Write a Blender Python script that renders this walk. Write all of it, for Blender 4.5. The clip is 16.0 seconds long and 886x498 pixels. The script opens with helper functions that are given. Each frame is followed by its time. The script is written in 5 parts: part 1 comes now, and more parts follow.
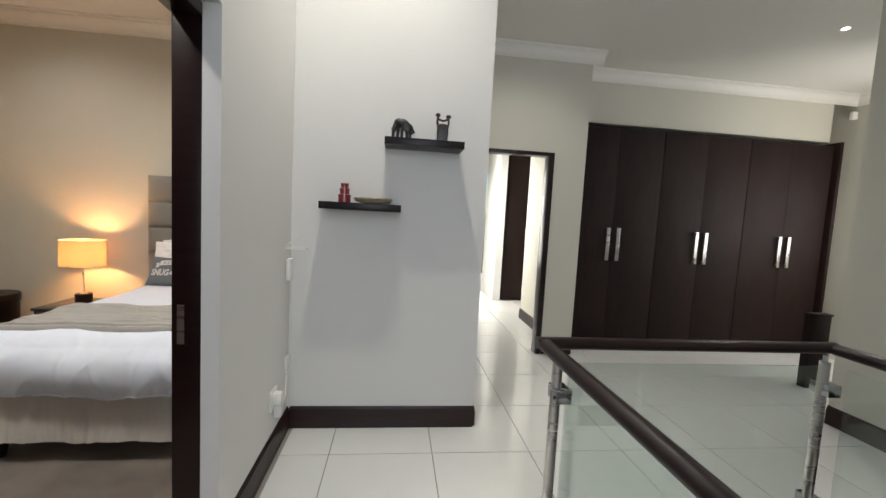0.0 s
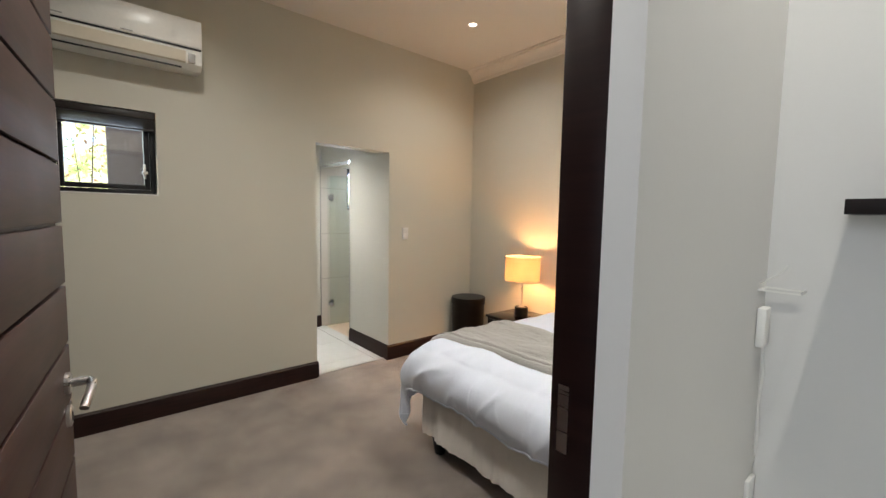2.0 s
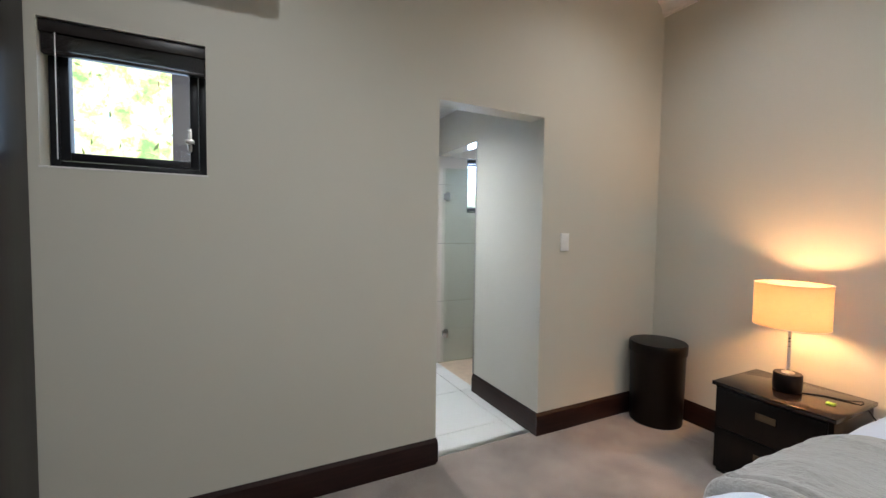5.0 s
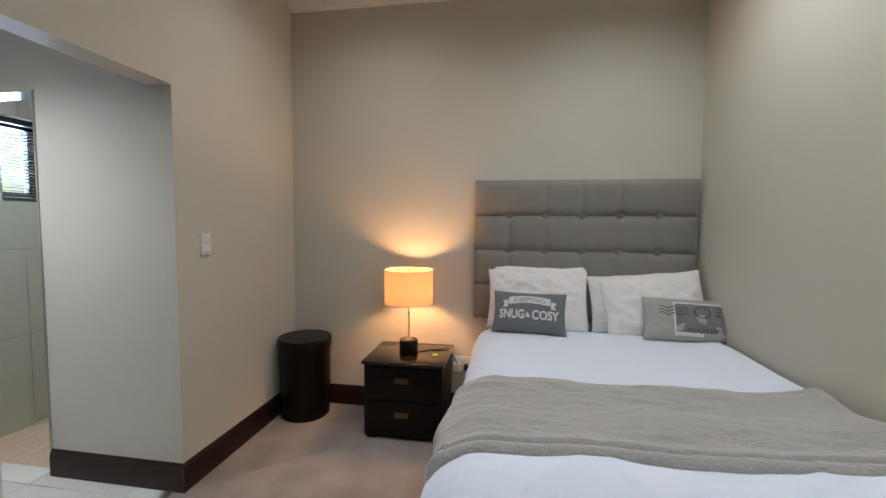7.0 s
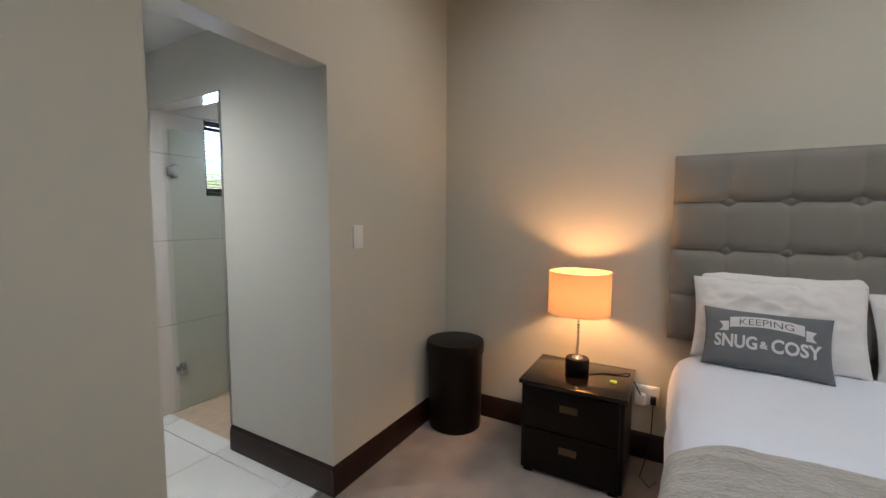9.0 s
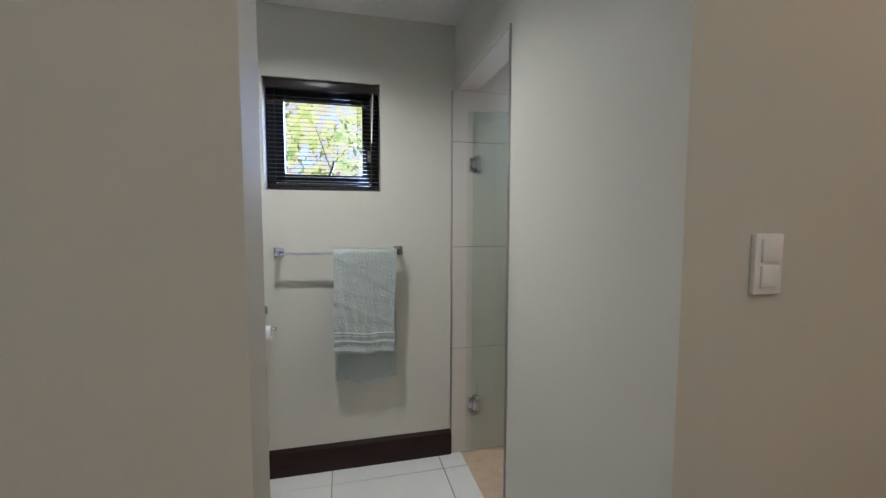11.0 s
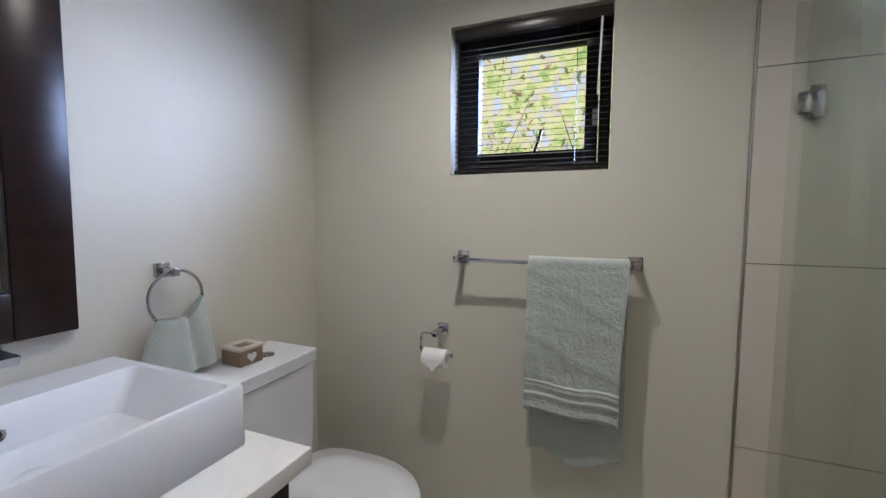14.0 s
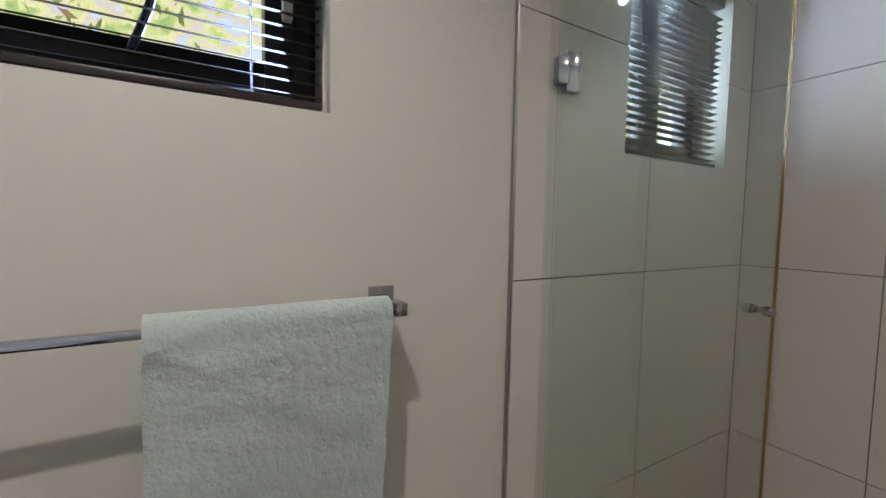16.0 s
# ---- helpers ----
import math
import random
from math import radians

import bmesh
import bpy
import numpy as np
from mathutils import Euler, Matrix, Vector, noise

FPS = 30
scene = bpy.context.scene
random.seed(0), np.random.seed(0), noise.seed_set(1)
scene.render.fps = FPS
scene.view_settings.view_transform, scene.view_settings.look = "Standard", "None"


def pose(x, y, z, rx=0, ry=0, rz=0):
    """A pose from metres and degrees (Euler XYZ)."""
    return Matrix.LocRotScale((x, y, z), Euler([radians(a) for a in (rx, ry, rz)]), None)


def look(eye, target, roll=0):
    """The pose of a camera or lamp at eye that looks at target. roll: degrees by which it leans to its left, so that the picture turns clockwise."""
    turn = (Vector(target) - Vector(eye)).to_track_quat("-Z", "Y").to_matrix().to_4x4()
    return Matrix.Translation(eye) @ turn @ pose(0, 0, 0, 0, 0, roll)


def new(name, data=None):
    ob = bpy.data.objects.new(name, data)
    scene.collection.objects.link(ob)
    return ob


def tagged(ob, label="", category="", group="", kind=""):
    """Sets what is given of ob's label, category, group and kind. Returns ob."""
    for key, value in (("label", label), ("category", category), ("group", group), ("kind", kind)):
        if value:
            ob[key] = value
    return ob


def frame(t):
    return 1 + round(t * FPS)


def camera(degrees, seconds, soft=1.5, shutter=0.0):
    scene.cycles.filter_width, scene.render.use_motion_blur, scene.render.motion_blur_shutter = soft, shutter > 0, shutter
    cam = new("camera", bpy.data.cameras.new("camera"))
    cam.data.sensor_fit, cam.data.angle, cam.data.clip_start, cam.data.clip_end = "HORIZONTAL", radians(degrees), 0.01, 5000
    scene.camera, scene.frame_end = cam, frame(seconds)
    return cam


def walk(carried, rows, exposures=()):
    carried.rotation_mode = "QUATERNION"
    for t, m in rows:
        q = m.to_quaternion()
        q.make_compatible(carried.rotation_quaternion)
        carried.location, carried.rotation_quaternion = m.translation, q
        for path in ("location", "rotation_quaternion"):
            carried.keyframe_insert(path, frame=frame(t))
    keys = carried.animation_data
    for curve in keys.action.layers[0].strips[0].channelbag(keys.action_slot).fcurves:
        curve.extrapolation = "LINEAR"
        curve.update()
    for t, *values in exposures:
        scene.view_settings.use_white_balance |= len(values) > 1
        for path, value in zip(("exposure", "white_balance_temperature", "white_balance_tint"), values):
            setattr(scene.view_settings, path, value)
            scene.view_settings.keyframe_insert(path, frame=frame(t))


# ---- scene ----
cam = camera(95.1, 16.0)
PATH = [
    (0, (-0.020, -0.040, 1.494), (0.216, 1.940, 1.331), 3.1),
    (0.5, (-0.076, 0.220, 1.514), (-0.321, 2.198, 1.367), 2.8),
    (1, (-0.124, 0.474, 1.48), (-0.863, 2.326, 1.338), 2.3),
    (1.5, (-0.186, 0.688, 1.485), (-1.366, 2.296, 1.332), 1.6),
    (2, (-0.342, 0.839, 1.471), (-1.863, 2.129, 1.314), 1.0),
    (2.5, (-0.531, 0.941, 1.485), (-2.287, 1.886, 1.333), 0.7),
    (3, (-0.68, 1.087, 1.464), (-2.572, 1.721, 1.328), 0.7),
    (3.2, (-0.751, 1.142, 1.458), (-2.672, 1.683, 1.326), 0.8),
    (5.3, (-1.856, 1.3, 1.364), (-3.534, 2.383, 1.262), 0.3),
    (5.5, (-1.933, 1.313, 1.402), (-3.474, 2.582, 1.274), -0.4),
    (6, (-2.1, 1.316, 1.379), (-3.209, 2.978, 1.275), -0.6),
    (6.5, (-2.152, 1.263, 1.414), (-2.816, 3.145, 1.288), -0.4),
    (7, (-2.133, 1.243, 1.422), (-2.452, 3.214, 1.296), 0.5),
    (7.5, (-2.114, 1.242, 1.423), (-2.263, 3.232, 1.296), 1.3),
    (8, (-2.127, 1.251, 1.407), (-2.394, 3.229, 1.276), 1.3),
    (8.5, (-2.217, 1.349, 1.359), (-2.823, 3.251, 1.235), 0.8),
    (9, (-2.372, 1.636, 1.404), (-3.354, 3.371, 1.243), 0.3),
    (9.5, (-2.581, 1.909, 1.405), (-3.908, 3.395, 1.237), -0.1),
    (10, (-2.831, 2.126, 1.419), (-4.44, 3.304, 1.273), 0.1),
    (10.2, (-2.901, 2.203, 1.415), (-4.602, 3.244, 1.268), 0.2),
    (12.3, (-3.611, 2.61, 1.339), (-5.574, 2.248, 1.216), 0.4),
    (12.5, (-3.673, 2.623, 1.343), (-5.612, 2.148, 1.218), 0.6),
    (13, (-3.784, 2.662, 1.362), (-5.634, 1.913, 1.228), 0.7),
    (13.5, (-3.818, 2.665, 1.366), (-5.587, 1.741, 1.231), 0.5),
    (14, (-3.884, 2.632, 1.355), (-5.736, 1.892, 1.211), 0.4),
    (14.5, (-4.07, 2.551, 1.368), (-6.051, 2.326, 1.218), 0.7),
    (15, (-4.265, 2.492, 1.363), (-6.247, 2.725, 1.228), 1.5),
    (15.5, (-4.49, 2.461, 1.344), (-6.393, 3.058, 1.195), 1.7),
    (16, (-4.71, 2.452, 1.351), (-6.429, 3.466, 1.225), 1.1),
]
walk(cam, [(t, look(eye, target, roll)) for t, eye, target, roll in PATH],
     [(0, -0.15, 6500, 10), (0.5, -0.22, 6450, 10), (1.0, -0.20, 6150, 8), (2.0, -0.04, 6450, 9), (2.5, 0.0, 6500, 9), (3.2, 0.0, 6050, 8), (5.5, -0.38, 5700, 8), (6.0, -0.52, 5800, 9), (7.5, -0.54, 5850, 9),
      (8.6, -0.62, 6000, 10), (9.5, -0.76, 5900, 10), (10.2, -0.80, 6000, 10), (12.3, -1.02, 6050, 9), (13.5, -1.07, 6300, 11), (14.5, -1.23, 6450, 12), (16.0, -1.14, 6450, 13)])

# ---- world, sun, lamps ----
SUN_EL, SUN_AZ = radians(42), radians(203)
world = bpy.data.worlds.new("world")
scene.world = world
world.use_nodes = True
wn = world.node_tree.nodes
sky = wn.new("ShaderNodeTexSky")
sky.sky_type, sky.sun_disc = "NISHITA", False
sky.sun_elevation, sky.sun_rotation = SUN_EL, SUN_AZ
world.node_tree.links.new(sky.outputs[0], wn["Background"].inputs[0])
wn["Background"].inputs[1].default_value = 0.14


def lamp(name, kind, energy, m, color=(1, 1, 1), **props):
    data = bpy.data.lights.new(name, kind)
    data.energy, data.color = energy, color
    for k, v in props.items():
        if k == "radius":
            data.shadow_soft_size = v
        elif k == "angle":
            data.angle = v
        elif k == "cone":
            data.spot_size, data.spot_blend = radians(v), 1.0
        elif k == "size":
            data.shape, data.size, data.size_y = "RECTANGLE", v[0], v[1]
    ob = new(name, data)
    ob.matrix_world = m
    return ob


sun_way = Vector((math.sin(SUN_AZ) * math.cos(SUN_EL), math.cos(SUN_AZ) * math.cos(SUN_EL), math.sin(SUN_EL)))
lamp("sun", "SUN", 5.0, look(sun_way * 30, (0, 0, 0)), (1, 0.93, 0.82), angle=radians(0.5))

WARM = (1.0, 0.84, 0.66)
SOFT = (1.0, 0.95, 0.88)
BED_Z, BATH_Z, HALL_Z, HIGH_Z = 3.13, 2.45, 3.33, 4.25
# last two are unseen, added to brighten the bed and east wall
BED_SPOTS = [(-2.97, 3.36), (-2.74, 1.23), (-1.55, 1.25), (-1.45, 3.1)]
# the second is an unseen extra that lights the shower tiles
BATH_SPOTS = [(-4.71, 2.27), (-4.35, 3.75)]
# the second is an unseen extra that fills the landing
HALL_SPOTS = [(3.84, 3.26), (1.2, 3.3)]
for (x, y), power in zip(BED_SPOTS, (36, 50, 104, 86)):
    lamp("bedroom_spot", "SPOT", power, look((x, y, BED_Z - 0.03), (x, y, 0)), SOFT, radius=0.03, cone=155)
for (x, y), power in zip(BATH_SPOTS, (108, 36)):
    lamp("bathroom_spot", "SPOT", power, look((x, y, BATH_Z - 0.03), (x, y, 0)), (1.0, 0.97, 0.94), radius=0.014, cone=150)
for x, y in HALL_SPOTS:
    lamp("hall_spot", "SPOT", 46, look((x, y, HALL_Z - 0.03), (x, y, 0)), SOFT, radius=0.04, cone=160)
lamp("high_spot", "SPOT", 215, look((-0.11, 1.95, HIGH_Z - 0.03), (-0.16, 2.45, 1.5)), (1, 0.95, 0.86), radius=0.03, cone=94)
lamp("bedside_bulb", "POINT", 32, pose(-2.806, 3.94, 0.985), (1.0, 0.49, 0.18), radius=0.045)
# sky light at the bathroom, shower and bedroom windows
DAY = (0.62, 0.78, 1.0)
lamp("bath_window_sky", "AREA", 27, look((-5.60, 2.37, 1.82), (-4.7, 1.45, 1.55)), (0.45, 0.60, 1.0), size=(0.5, 0.5)).data.spread = radians(95)
lamp("shower_window_sky", "AREA", 54, look((-5.60, 3.66, 1.82), (-4.6, 3.6, 1.5)), DAY, size=(0.45, 0.5))
lamp("bedroom_window_sky", "AREA", 1.8, look((-4.02, 0.88, 1.86), (-2.5, 1.2, 1.4)), DAY, size=(0.45, 0.42))
# added fill to brighten the east wall strip; no window stands here
lamp("landing_south_sky", "AREA", 34, look((5.0, 2.9, 1.7), (5.9, 4.7, 1.7)), (1.0, 0.97, 0.88), size=(1.0, 1.8))
# added for daylight assumed from an unseen source; the east wall is solid
lamp("landing_window_sky", "AREA", 27, look((5.85, 3.4, 1.5), (3.5, 3.5, 1.2)), (0.95, 0.97, 1.0), size=(1.5, 1.8))
# added hall fill lamp; the south wall behind it has no window
lamp("stair_window_sky", "AREA", 112, look((0.6, -3.05, 2.3), (3.0, 2.0, 1.6)), (0.80, 0.87, 1.0), size=(2.4, 2.2))
# added lamp, loose in the far room rather than at its window
lamp("far_room_sky", "AREA", 85, look((1.0, 6.8, 1.6), (1.9, 6.6, 1.3)), (1, 0.97, 0.9), size=(1.2, 1.8))


# ---- materials ----
def mat(name, color, rough=0.5, metal=0.0, var=0.08, scale=3.0, bump=0.0, bscale=200.0, spec=0.5, coat=0.0, fine=0.04, fscale=60.0, trans=0.0, ior=1.5, sheen=0.0, rvar=0.1, stretch=(1, 1, 1), per_object=0.0, transl=0.0):
    m = bpy.data.materials.new(name)
    m.use_nodes = True
    n, l = m.node_tree.nodes, m.node_tree.links
    b = n["Principled BSDF"]
    tc = n.new("ShaderNodeTexCoord")
    mp = n.new("ShaderNodeMapping")
    mp.inputs["Scale"].default_value = stretch
    l.new(tc.outputs["Object"], mp.inputs[0])
    n1, n2 = n.new("ShaderNodeTexNoise"), n.new("ShaderNodeTexNoise")
    for node, sc, de in ((n1, scale, 4), (n2, fscale, 3)):
        node.inputs["Scale"].default_value, node.inputs["Detail"].default_value = sc, de
        l.new(mp.outputs[0], node.inputs["Vector"])
    val = n.new("ShaderNodeMath")
    val.operation = "MULTIPLY_ADD"
    l.new(n1.outputs[0], val.inputs[0])
    val.inputs[1].default_value, val.inputs[2].default_value = 2 * var, 1 - var
    v2 = n.new("ShaderNodeMath")
    v2.operation = "MULTIPLY_ADD"
    l.new(n2.outputs[0], v2.inputs[0])
    v2.inputs[1].default_value = 2 * fine
    l.new(val.outputs[0], v2.inputs[2])
    last = v2
    if per_object:
        oi = n.new("ShaderNodeObjectInfo")
        v3 = n.new("ShaderNodeMath")
        v3.operation = "MULTIPLY_ADD"
        l.new(oi.outputs["Random"], v3.inputs[0])
        v3.inputs[1].default_value = per_object
        l.new(v2.outputs[0], v3.inputs[2])
        last = v3
    mul = n.new("ShaderNodeVectorMath")
    mul.operation = "SCALE"
    mul.inputs[0].default_value = color
    l.new(last.outputs[0], mul.inputs["Scale"])
    l.new(mul.outputs[0], b.inputs["Base Color"])
    b.inputs["Metallic"].default_value = metal
    rr = n.new("ShaderNodeMapRange")
    l.new(n1.outputs[0], rr.inputs[0])
    rr.inputs[3].default_value, rr.inputs[4].default_value = max(0.02, rough * (1 - rvar)), min(1, rough * (1 + rvar))
    l.new(rr.outputs[0], b.inputs["Roughness"])
    b.inputs["Specular IOR Level"].default_value = spec
    b.inputs["Coat Weight"].default_value = coat
    b.inputs["Coat Roughness"].default_value = 0.12
    b.inputs["Transmission Weight"].default_value = trans
    b.inputs["IOR"].default_value = ior
    b.inputs["Sheen Weight"].default_value = sheen
    if bump:
        n3 = n.new("ShaderNodeTexNoise")
        n3.inputs["Scale"].default_value, n3.inputs["Detail"].default_value = bscale, 3
        l.new(mp.outputs[0], n3.inputs["Vector"])
        bp = n.new("ShaderNodeBump")
        bp.inputs["Strength"].default_value, bp.inputs["Distance"].default_value = 1.0, bump
        l.new(n3.outputs[0], bp.inputs["Height"])
        l.new(bp.outputs[0], b.inputs["Normal"])
    if transl:
        out = n["Material Output"]
        t = n.new("ShaderNodeBsdfTranslucent")
        l.new(mul.outputs[0], t.inputs[0])
        mix = n.new("ShaderNodeMixShader")
        mix.inputs[0].default_value = transl
        l.new(b.outputs[0], mix.inputs[1])
        l.new(t.outputs[0], mix.inputs[2])
        l.new(mix.outputs[0], out.inputs[0])
    return m


def wood(name, color, dark, rough=0.3, along=(1, 14, 14), scale=2.5, coat=0.25, spec=0.5):
    m = mat(name, color, rough=rough, coat=coat, spec=spec)
    n, l = m.node_tree.nodes, m.node_tree.links
    tc, mp, nz = n.new("ShaderNodeTexCoord"), n.new("ShaderNodeMapping"), n.new("ShaderNodeTexNoise")
    mp.inputs["Scale"].default_value = along
    nz.inputs["Scale"].default_value, nz.inputs["Detail"].default_value, nz.inputs["Distortion"].default_value = scale, 7, 0.6
    ramp = n.new("ShaderNodeValToRGB")
    ramp.color_ramp.elements[0].position, ramp.color_ramp.elements[1].position = 0.3, 0.72
    ramp.color_ramp.elements[0].color, ramp.color_ramp.elements[1].color = (*dark, 1), (*color, 1)
    l.new(tc.outputs["Object"], mp.inputs[0])
    l.new(mp.outputs[0], nz.inputs["Vector"])
    l.new(nz.outputs[0], ramp.inputs[0])
    l.new(ramp.outputs[0], n["Principled BSDF"].inputs["Base Color"])
    bp = n.new("ShaderNodeBump")
    bp.inputs["Strength"].default_value, bp.inputs["Distance"].default_value = 0.4, 0.0006
    l.new(nz.outputs[0], bp.inputs["Height"])
    l.new(bp.outputs[0], n["Principled BSDF"].inputs["Normal"])
    return m


def glow(name, color, strength):
    m = bpy.data.materials.new(name)
    m.use_nodes = True
    b = m.node_tree.nodes["Principled BSDF"]
    b.inputs["Base Color"].default_value = (*color, 1)
    b.inputs["Emission Color"].default_value = (*color, 1)
    b.inputs["Emission Strength"].default_value = strength
    return m


PAINT = mat("cream_wall_paint", (0.58, 0.56, 0.485), 0.55, var=0.035, scale=1.3, bump=0.00025, bscale=170, fine=0.01, spec=0.3)
HALLP = mat("white_wall_paint", (0.70, 0.69, 0.665), 0.5, var=0.03, scale=1.3, bump=0.00022, bscale=170, fine=0.01, spec=0.3)
CEIL = mat("ceiling_paint", (0.72, 0.70, 0.66), 0.7, var=0.02, scale=1.0, bump=0.0004, bscale=200, fine=0.01, spec=0.2)
CORN = mat("cornice_plaster", (0.76, 0.74, 0.70), 0.6, var=0.03, fine=0.01)
CARPET = mat("beige_carpet", (0.280, 0.236, 0.202), 0.95, var=0.78, scale=3.4, bump=0.006, bscale=420, fine=0.16, fscale=330, spec=0.1, sheen=0.3)
TILE = mat("white_floor_tile", (0.74, 0.74, 0.71), 0.07, var=0.03, scale=4, fine=0.01, spec=0.6, rvar=0.4, per_object=0.03)
WTILE = mat("cream_wall_tile", (0.60, 0.55, 0.49), 0.09, var=0.03, scale=2, fine=0.01, spec=0.6, per_object=0.02)
GROUT = mat("grey_grout", (0.30, 0.28, 0.25), 0.9, var=0.15)
DGROUT = mat("dark_grout", (0.16, 0.14, 0.13), 0.9, var=0.15)
STONE = mat("shower_floor_stone", (0.50, 0.38, 0.27), 0.35, var=0.25, scale=14, fine=0.1, bump=0.001, bscale=60)
MAHOG = wood("mahogany", (0.018, 0.007, 0.006), (0.008, 0.003, 0.003), 0.30, (1, 1, 14), coat=0.0, spec=0.35)
SKIRT = wood("skirting_mahogany", (0.026, 0.009, 0.007), (0.011, 0.0045, 0.004), 0.36, (2, 2, 20), coat=0.0, spec=0.35)
DOORW = wood("door_mahogany", (0.058, 0.022, 0.016), (0.030, 0.012, 0.010), 0.45, (2, 2, 22), scale=3.0, coat=0.0, spec=0.35)
BLACKW = wood("black_brown_veneer", (0.0065, 0.0042, 0.0036), (0.003, 0.0022, 0.002), 0.32, (14, 14, 1), coat=0.0, spec=0.22)
WENGE = wood("wenge_laminate", (0.014, 0.008, 0.007), (0.006, 0.004, 0.004), 0.34, (14, 14, 1), coat=0.0, spec=0.3)
CUPB = wood("hall_cupboard_wood", (0.018, 0.0075, 0.006), (0.010, 0.0045, 0.004), 0.62, (14, 14, 1), coat=0.0, spec=0.22)
BLACK = mat("black_aluminium", (0.010, 0.010, 0.012), 0.35, metal=0.3)
SLATM = mat("dark_slat", (0.022, 0.017, 0.015), 0.3, var=0.1)
CHROME = mat("polished_chrome", (0.46, 0.46, 0.48), 0.10, metal=1.0, var=0.02)
STEEL = mat("brushed_steel", (0.58, 0.56, 0.54), 0.28, metal=1.0, var=0.08, stretch=(1, 1, 20))
CERAM = mat("white_ceramic", (0.81, 0.83, 0.88), 0.06, var=0.01, fine=0.0, coat=0.6)
COUNT = mat("white_counter", (0.80, 0.78, 0.76), 0.2, var=0.02)
PLAST = mat("white_plastic", (0.80, 0.79, 0.75), 0.3, var=0.02)
GREYP = mat("grey_plastic", (0.35, 0.34, 0.32), 0.35)
LINEN = mat("white_cotton", (0.755, 0.81, 0.925), 0.85, var=0.03, scale=4, bump=0.0008, bscale=500, fine=0.02, sheen=0.2)
PILLW = mat("pillow_cotton", (0.78, 0.76, 0.75), 0.85, var=0.04, scale=9, bump=0.0012, bscale=22, fine=0.02, sheen=0.2)
VALAN = mat("valance_cotton", (0.72, 0.68, 0.63), 0.9, var=0.05, bump=0.0006, bscale=500)
THROW = mat("grey_fleece", (0.300, 0.292, 0.275), 0.95, var=0.24, scale=7, bump=0.007, bscale=130, fine=0.30, fscale=110, sheen=0.6, spec=0.1, stretch=(0.55, 1.2, 1))
HEADB = mat("grey_upholstery", (0.195, 0.183, 0.162), 0.6, var=0.06, bump=0.0006, bscale=900, fine=0.05, fscale=400, sheen=0.4)
CUSHG = mat("grey_cushion_cloth", (0.135, 0.145, 0.155), 0.9, var=0.07, bump=0.0008, bscale=600, fine=0.08, fscale=300)
CUSHL = mat("pale_grey_cushion_cloth", (0.33, 0.325, 0.31), 0.9, var=0.12, bump=0.0008, bscale=600, fine=0.1, fscale=200)
CUSHP = mat("printed_cushion_cloth", (0.15, 0.147, 0.14), 0.9, var=0.35, scale=11, bump=0.0006, bscale=600, fine=0.25, fscale=26)
CUSHP2 = mat("faded_print_cloth", (0.06, 0.058, 0.055), 0.9, var=0.3, scale=20, fine=0.25, fscale=60)
PRINT = mat("white_print", (0.62, 0.62, 0.62), 0.9, var=0.04, fine=0.03)
TOWEL = mat("sage_towel", (0.36, 0.395, 0.368), 0.95, var=0.08, scale=9, bump=0.0025, bscale=170, fine=0.12, fscale=260, sheen=0.5, spec=0.1)
SHADE = mat("linen_shade", (0.50, 0.33, 0.19), 0.9, var=0.03, transl=0.16, bump=0.0004, bscale=500)
SOCKM = mat("white_switch_plastic", (0.78, 0.77, 0.74), 0.3, var=0.01)
ROLLP = mat("toilet_paper", (0.82, 0.82, 0.82), 0.95, var=0.02)
BOXW = mat("weathered_box_wood", (0.24, 0.17, 0.12), 0.8, var=0.3, scale=30, fine=0.1, stretch=(1, 1, 4))
REDG = mat("red_glass", (0.20, 0.008, 0.012), 0.15, var=0.1, coat=0.5)
BOWLM = mat("shell_bowl", (0.36, 0.30, 0.20), 0.3, var=0.5, scale=40, fine=0.2)
BRONZ = mat("dark_bronze", (0.035, 0.033, 0.032), 0.35, metal=0.4, var=0.2)
MIRROR = mat("mirror_silver", (0.9, 0.92, 0.91), 0.015, metal=1.0, var=0.0, fine=0.0, rvar=0.0)
OUTW = mat("outside_wall", (0.25, 0.22, 0.26), 0.8, var=0.1, bump=0.002, bscale=60)
BARK = mat("bark", (0.22, 0.18, 0.14), 0.9, var=0.3, bump=0.01, bscale=20)
GRASS = mat("lawn", (0.06, 0.10, 0.03), 0.95, var=0.3, scale=2, fine=0.2)
LENS = glow("downlight_lens", (1.0, 0.93, 0.8), 8.0)


def glass(name, tint, rough=0.0):
    m = bpy.data.materials.new(name)
    m.use_nodes = True
    n, l = m.node_tree.nodes, m.node_tree.links
    t, g, mix, lw, pw, ma = n.new("ShaderNodeBsdfTransparent"), n.new("ShaderNodeBsdfGlossy"), n.new("ShaderNodeMixShader"), n.new("ShaderNodeLayerWeight"), n.new("ShaderNodeMath"), n.new("ShaderNodeMath")
    t.inputs[0].default_value = (*tint, 1)
    g.inputs["Roughness"].default_value = rough
    lw.inputs[0].default_value = 0.5
    pw.operation, ma.operation = "POWER", "MULTIPLY_ADD"
    pw.inputs[1].default_value, ma.inputs[1].default_value, ma.inputs[2].default_value = 4.5, 0.9, 0.07
    l.new(lw.outputs["Facing"], pw.inputs[0])
    l.new(pw.outputs[0], ma.inputs[0])
    l.new(ma.outputs[0], mix.inputs[0])
    l.new(t.outputs[0], mix.inputs[1])
    l.new(g.outputs[0], mix.inputs[2])
    l.new(mix.outputs[0], n["Material Output"].inputs[0])
    return m


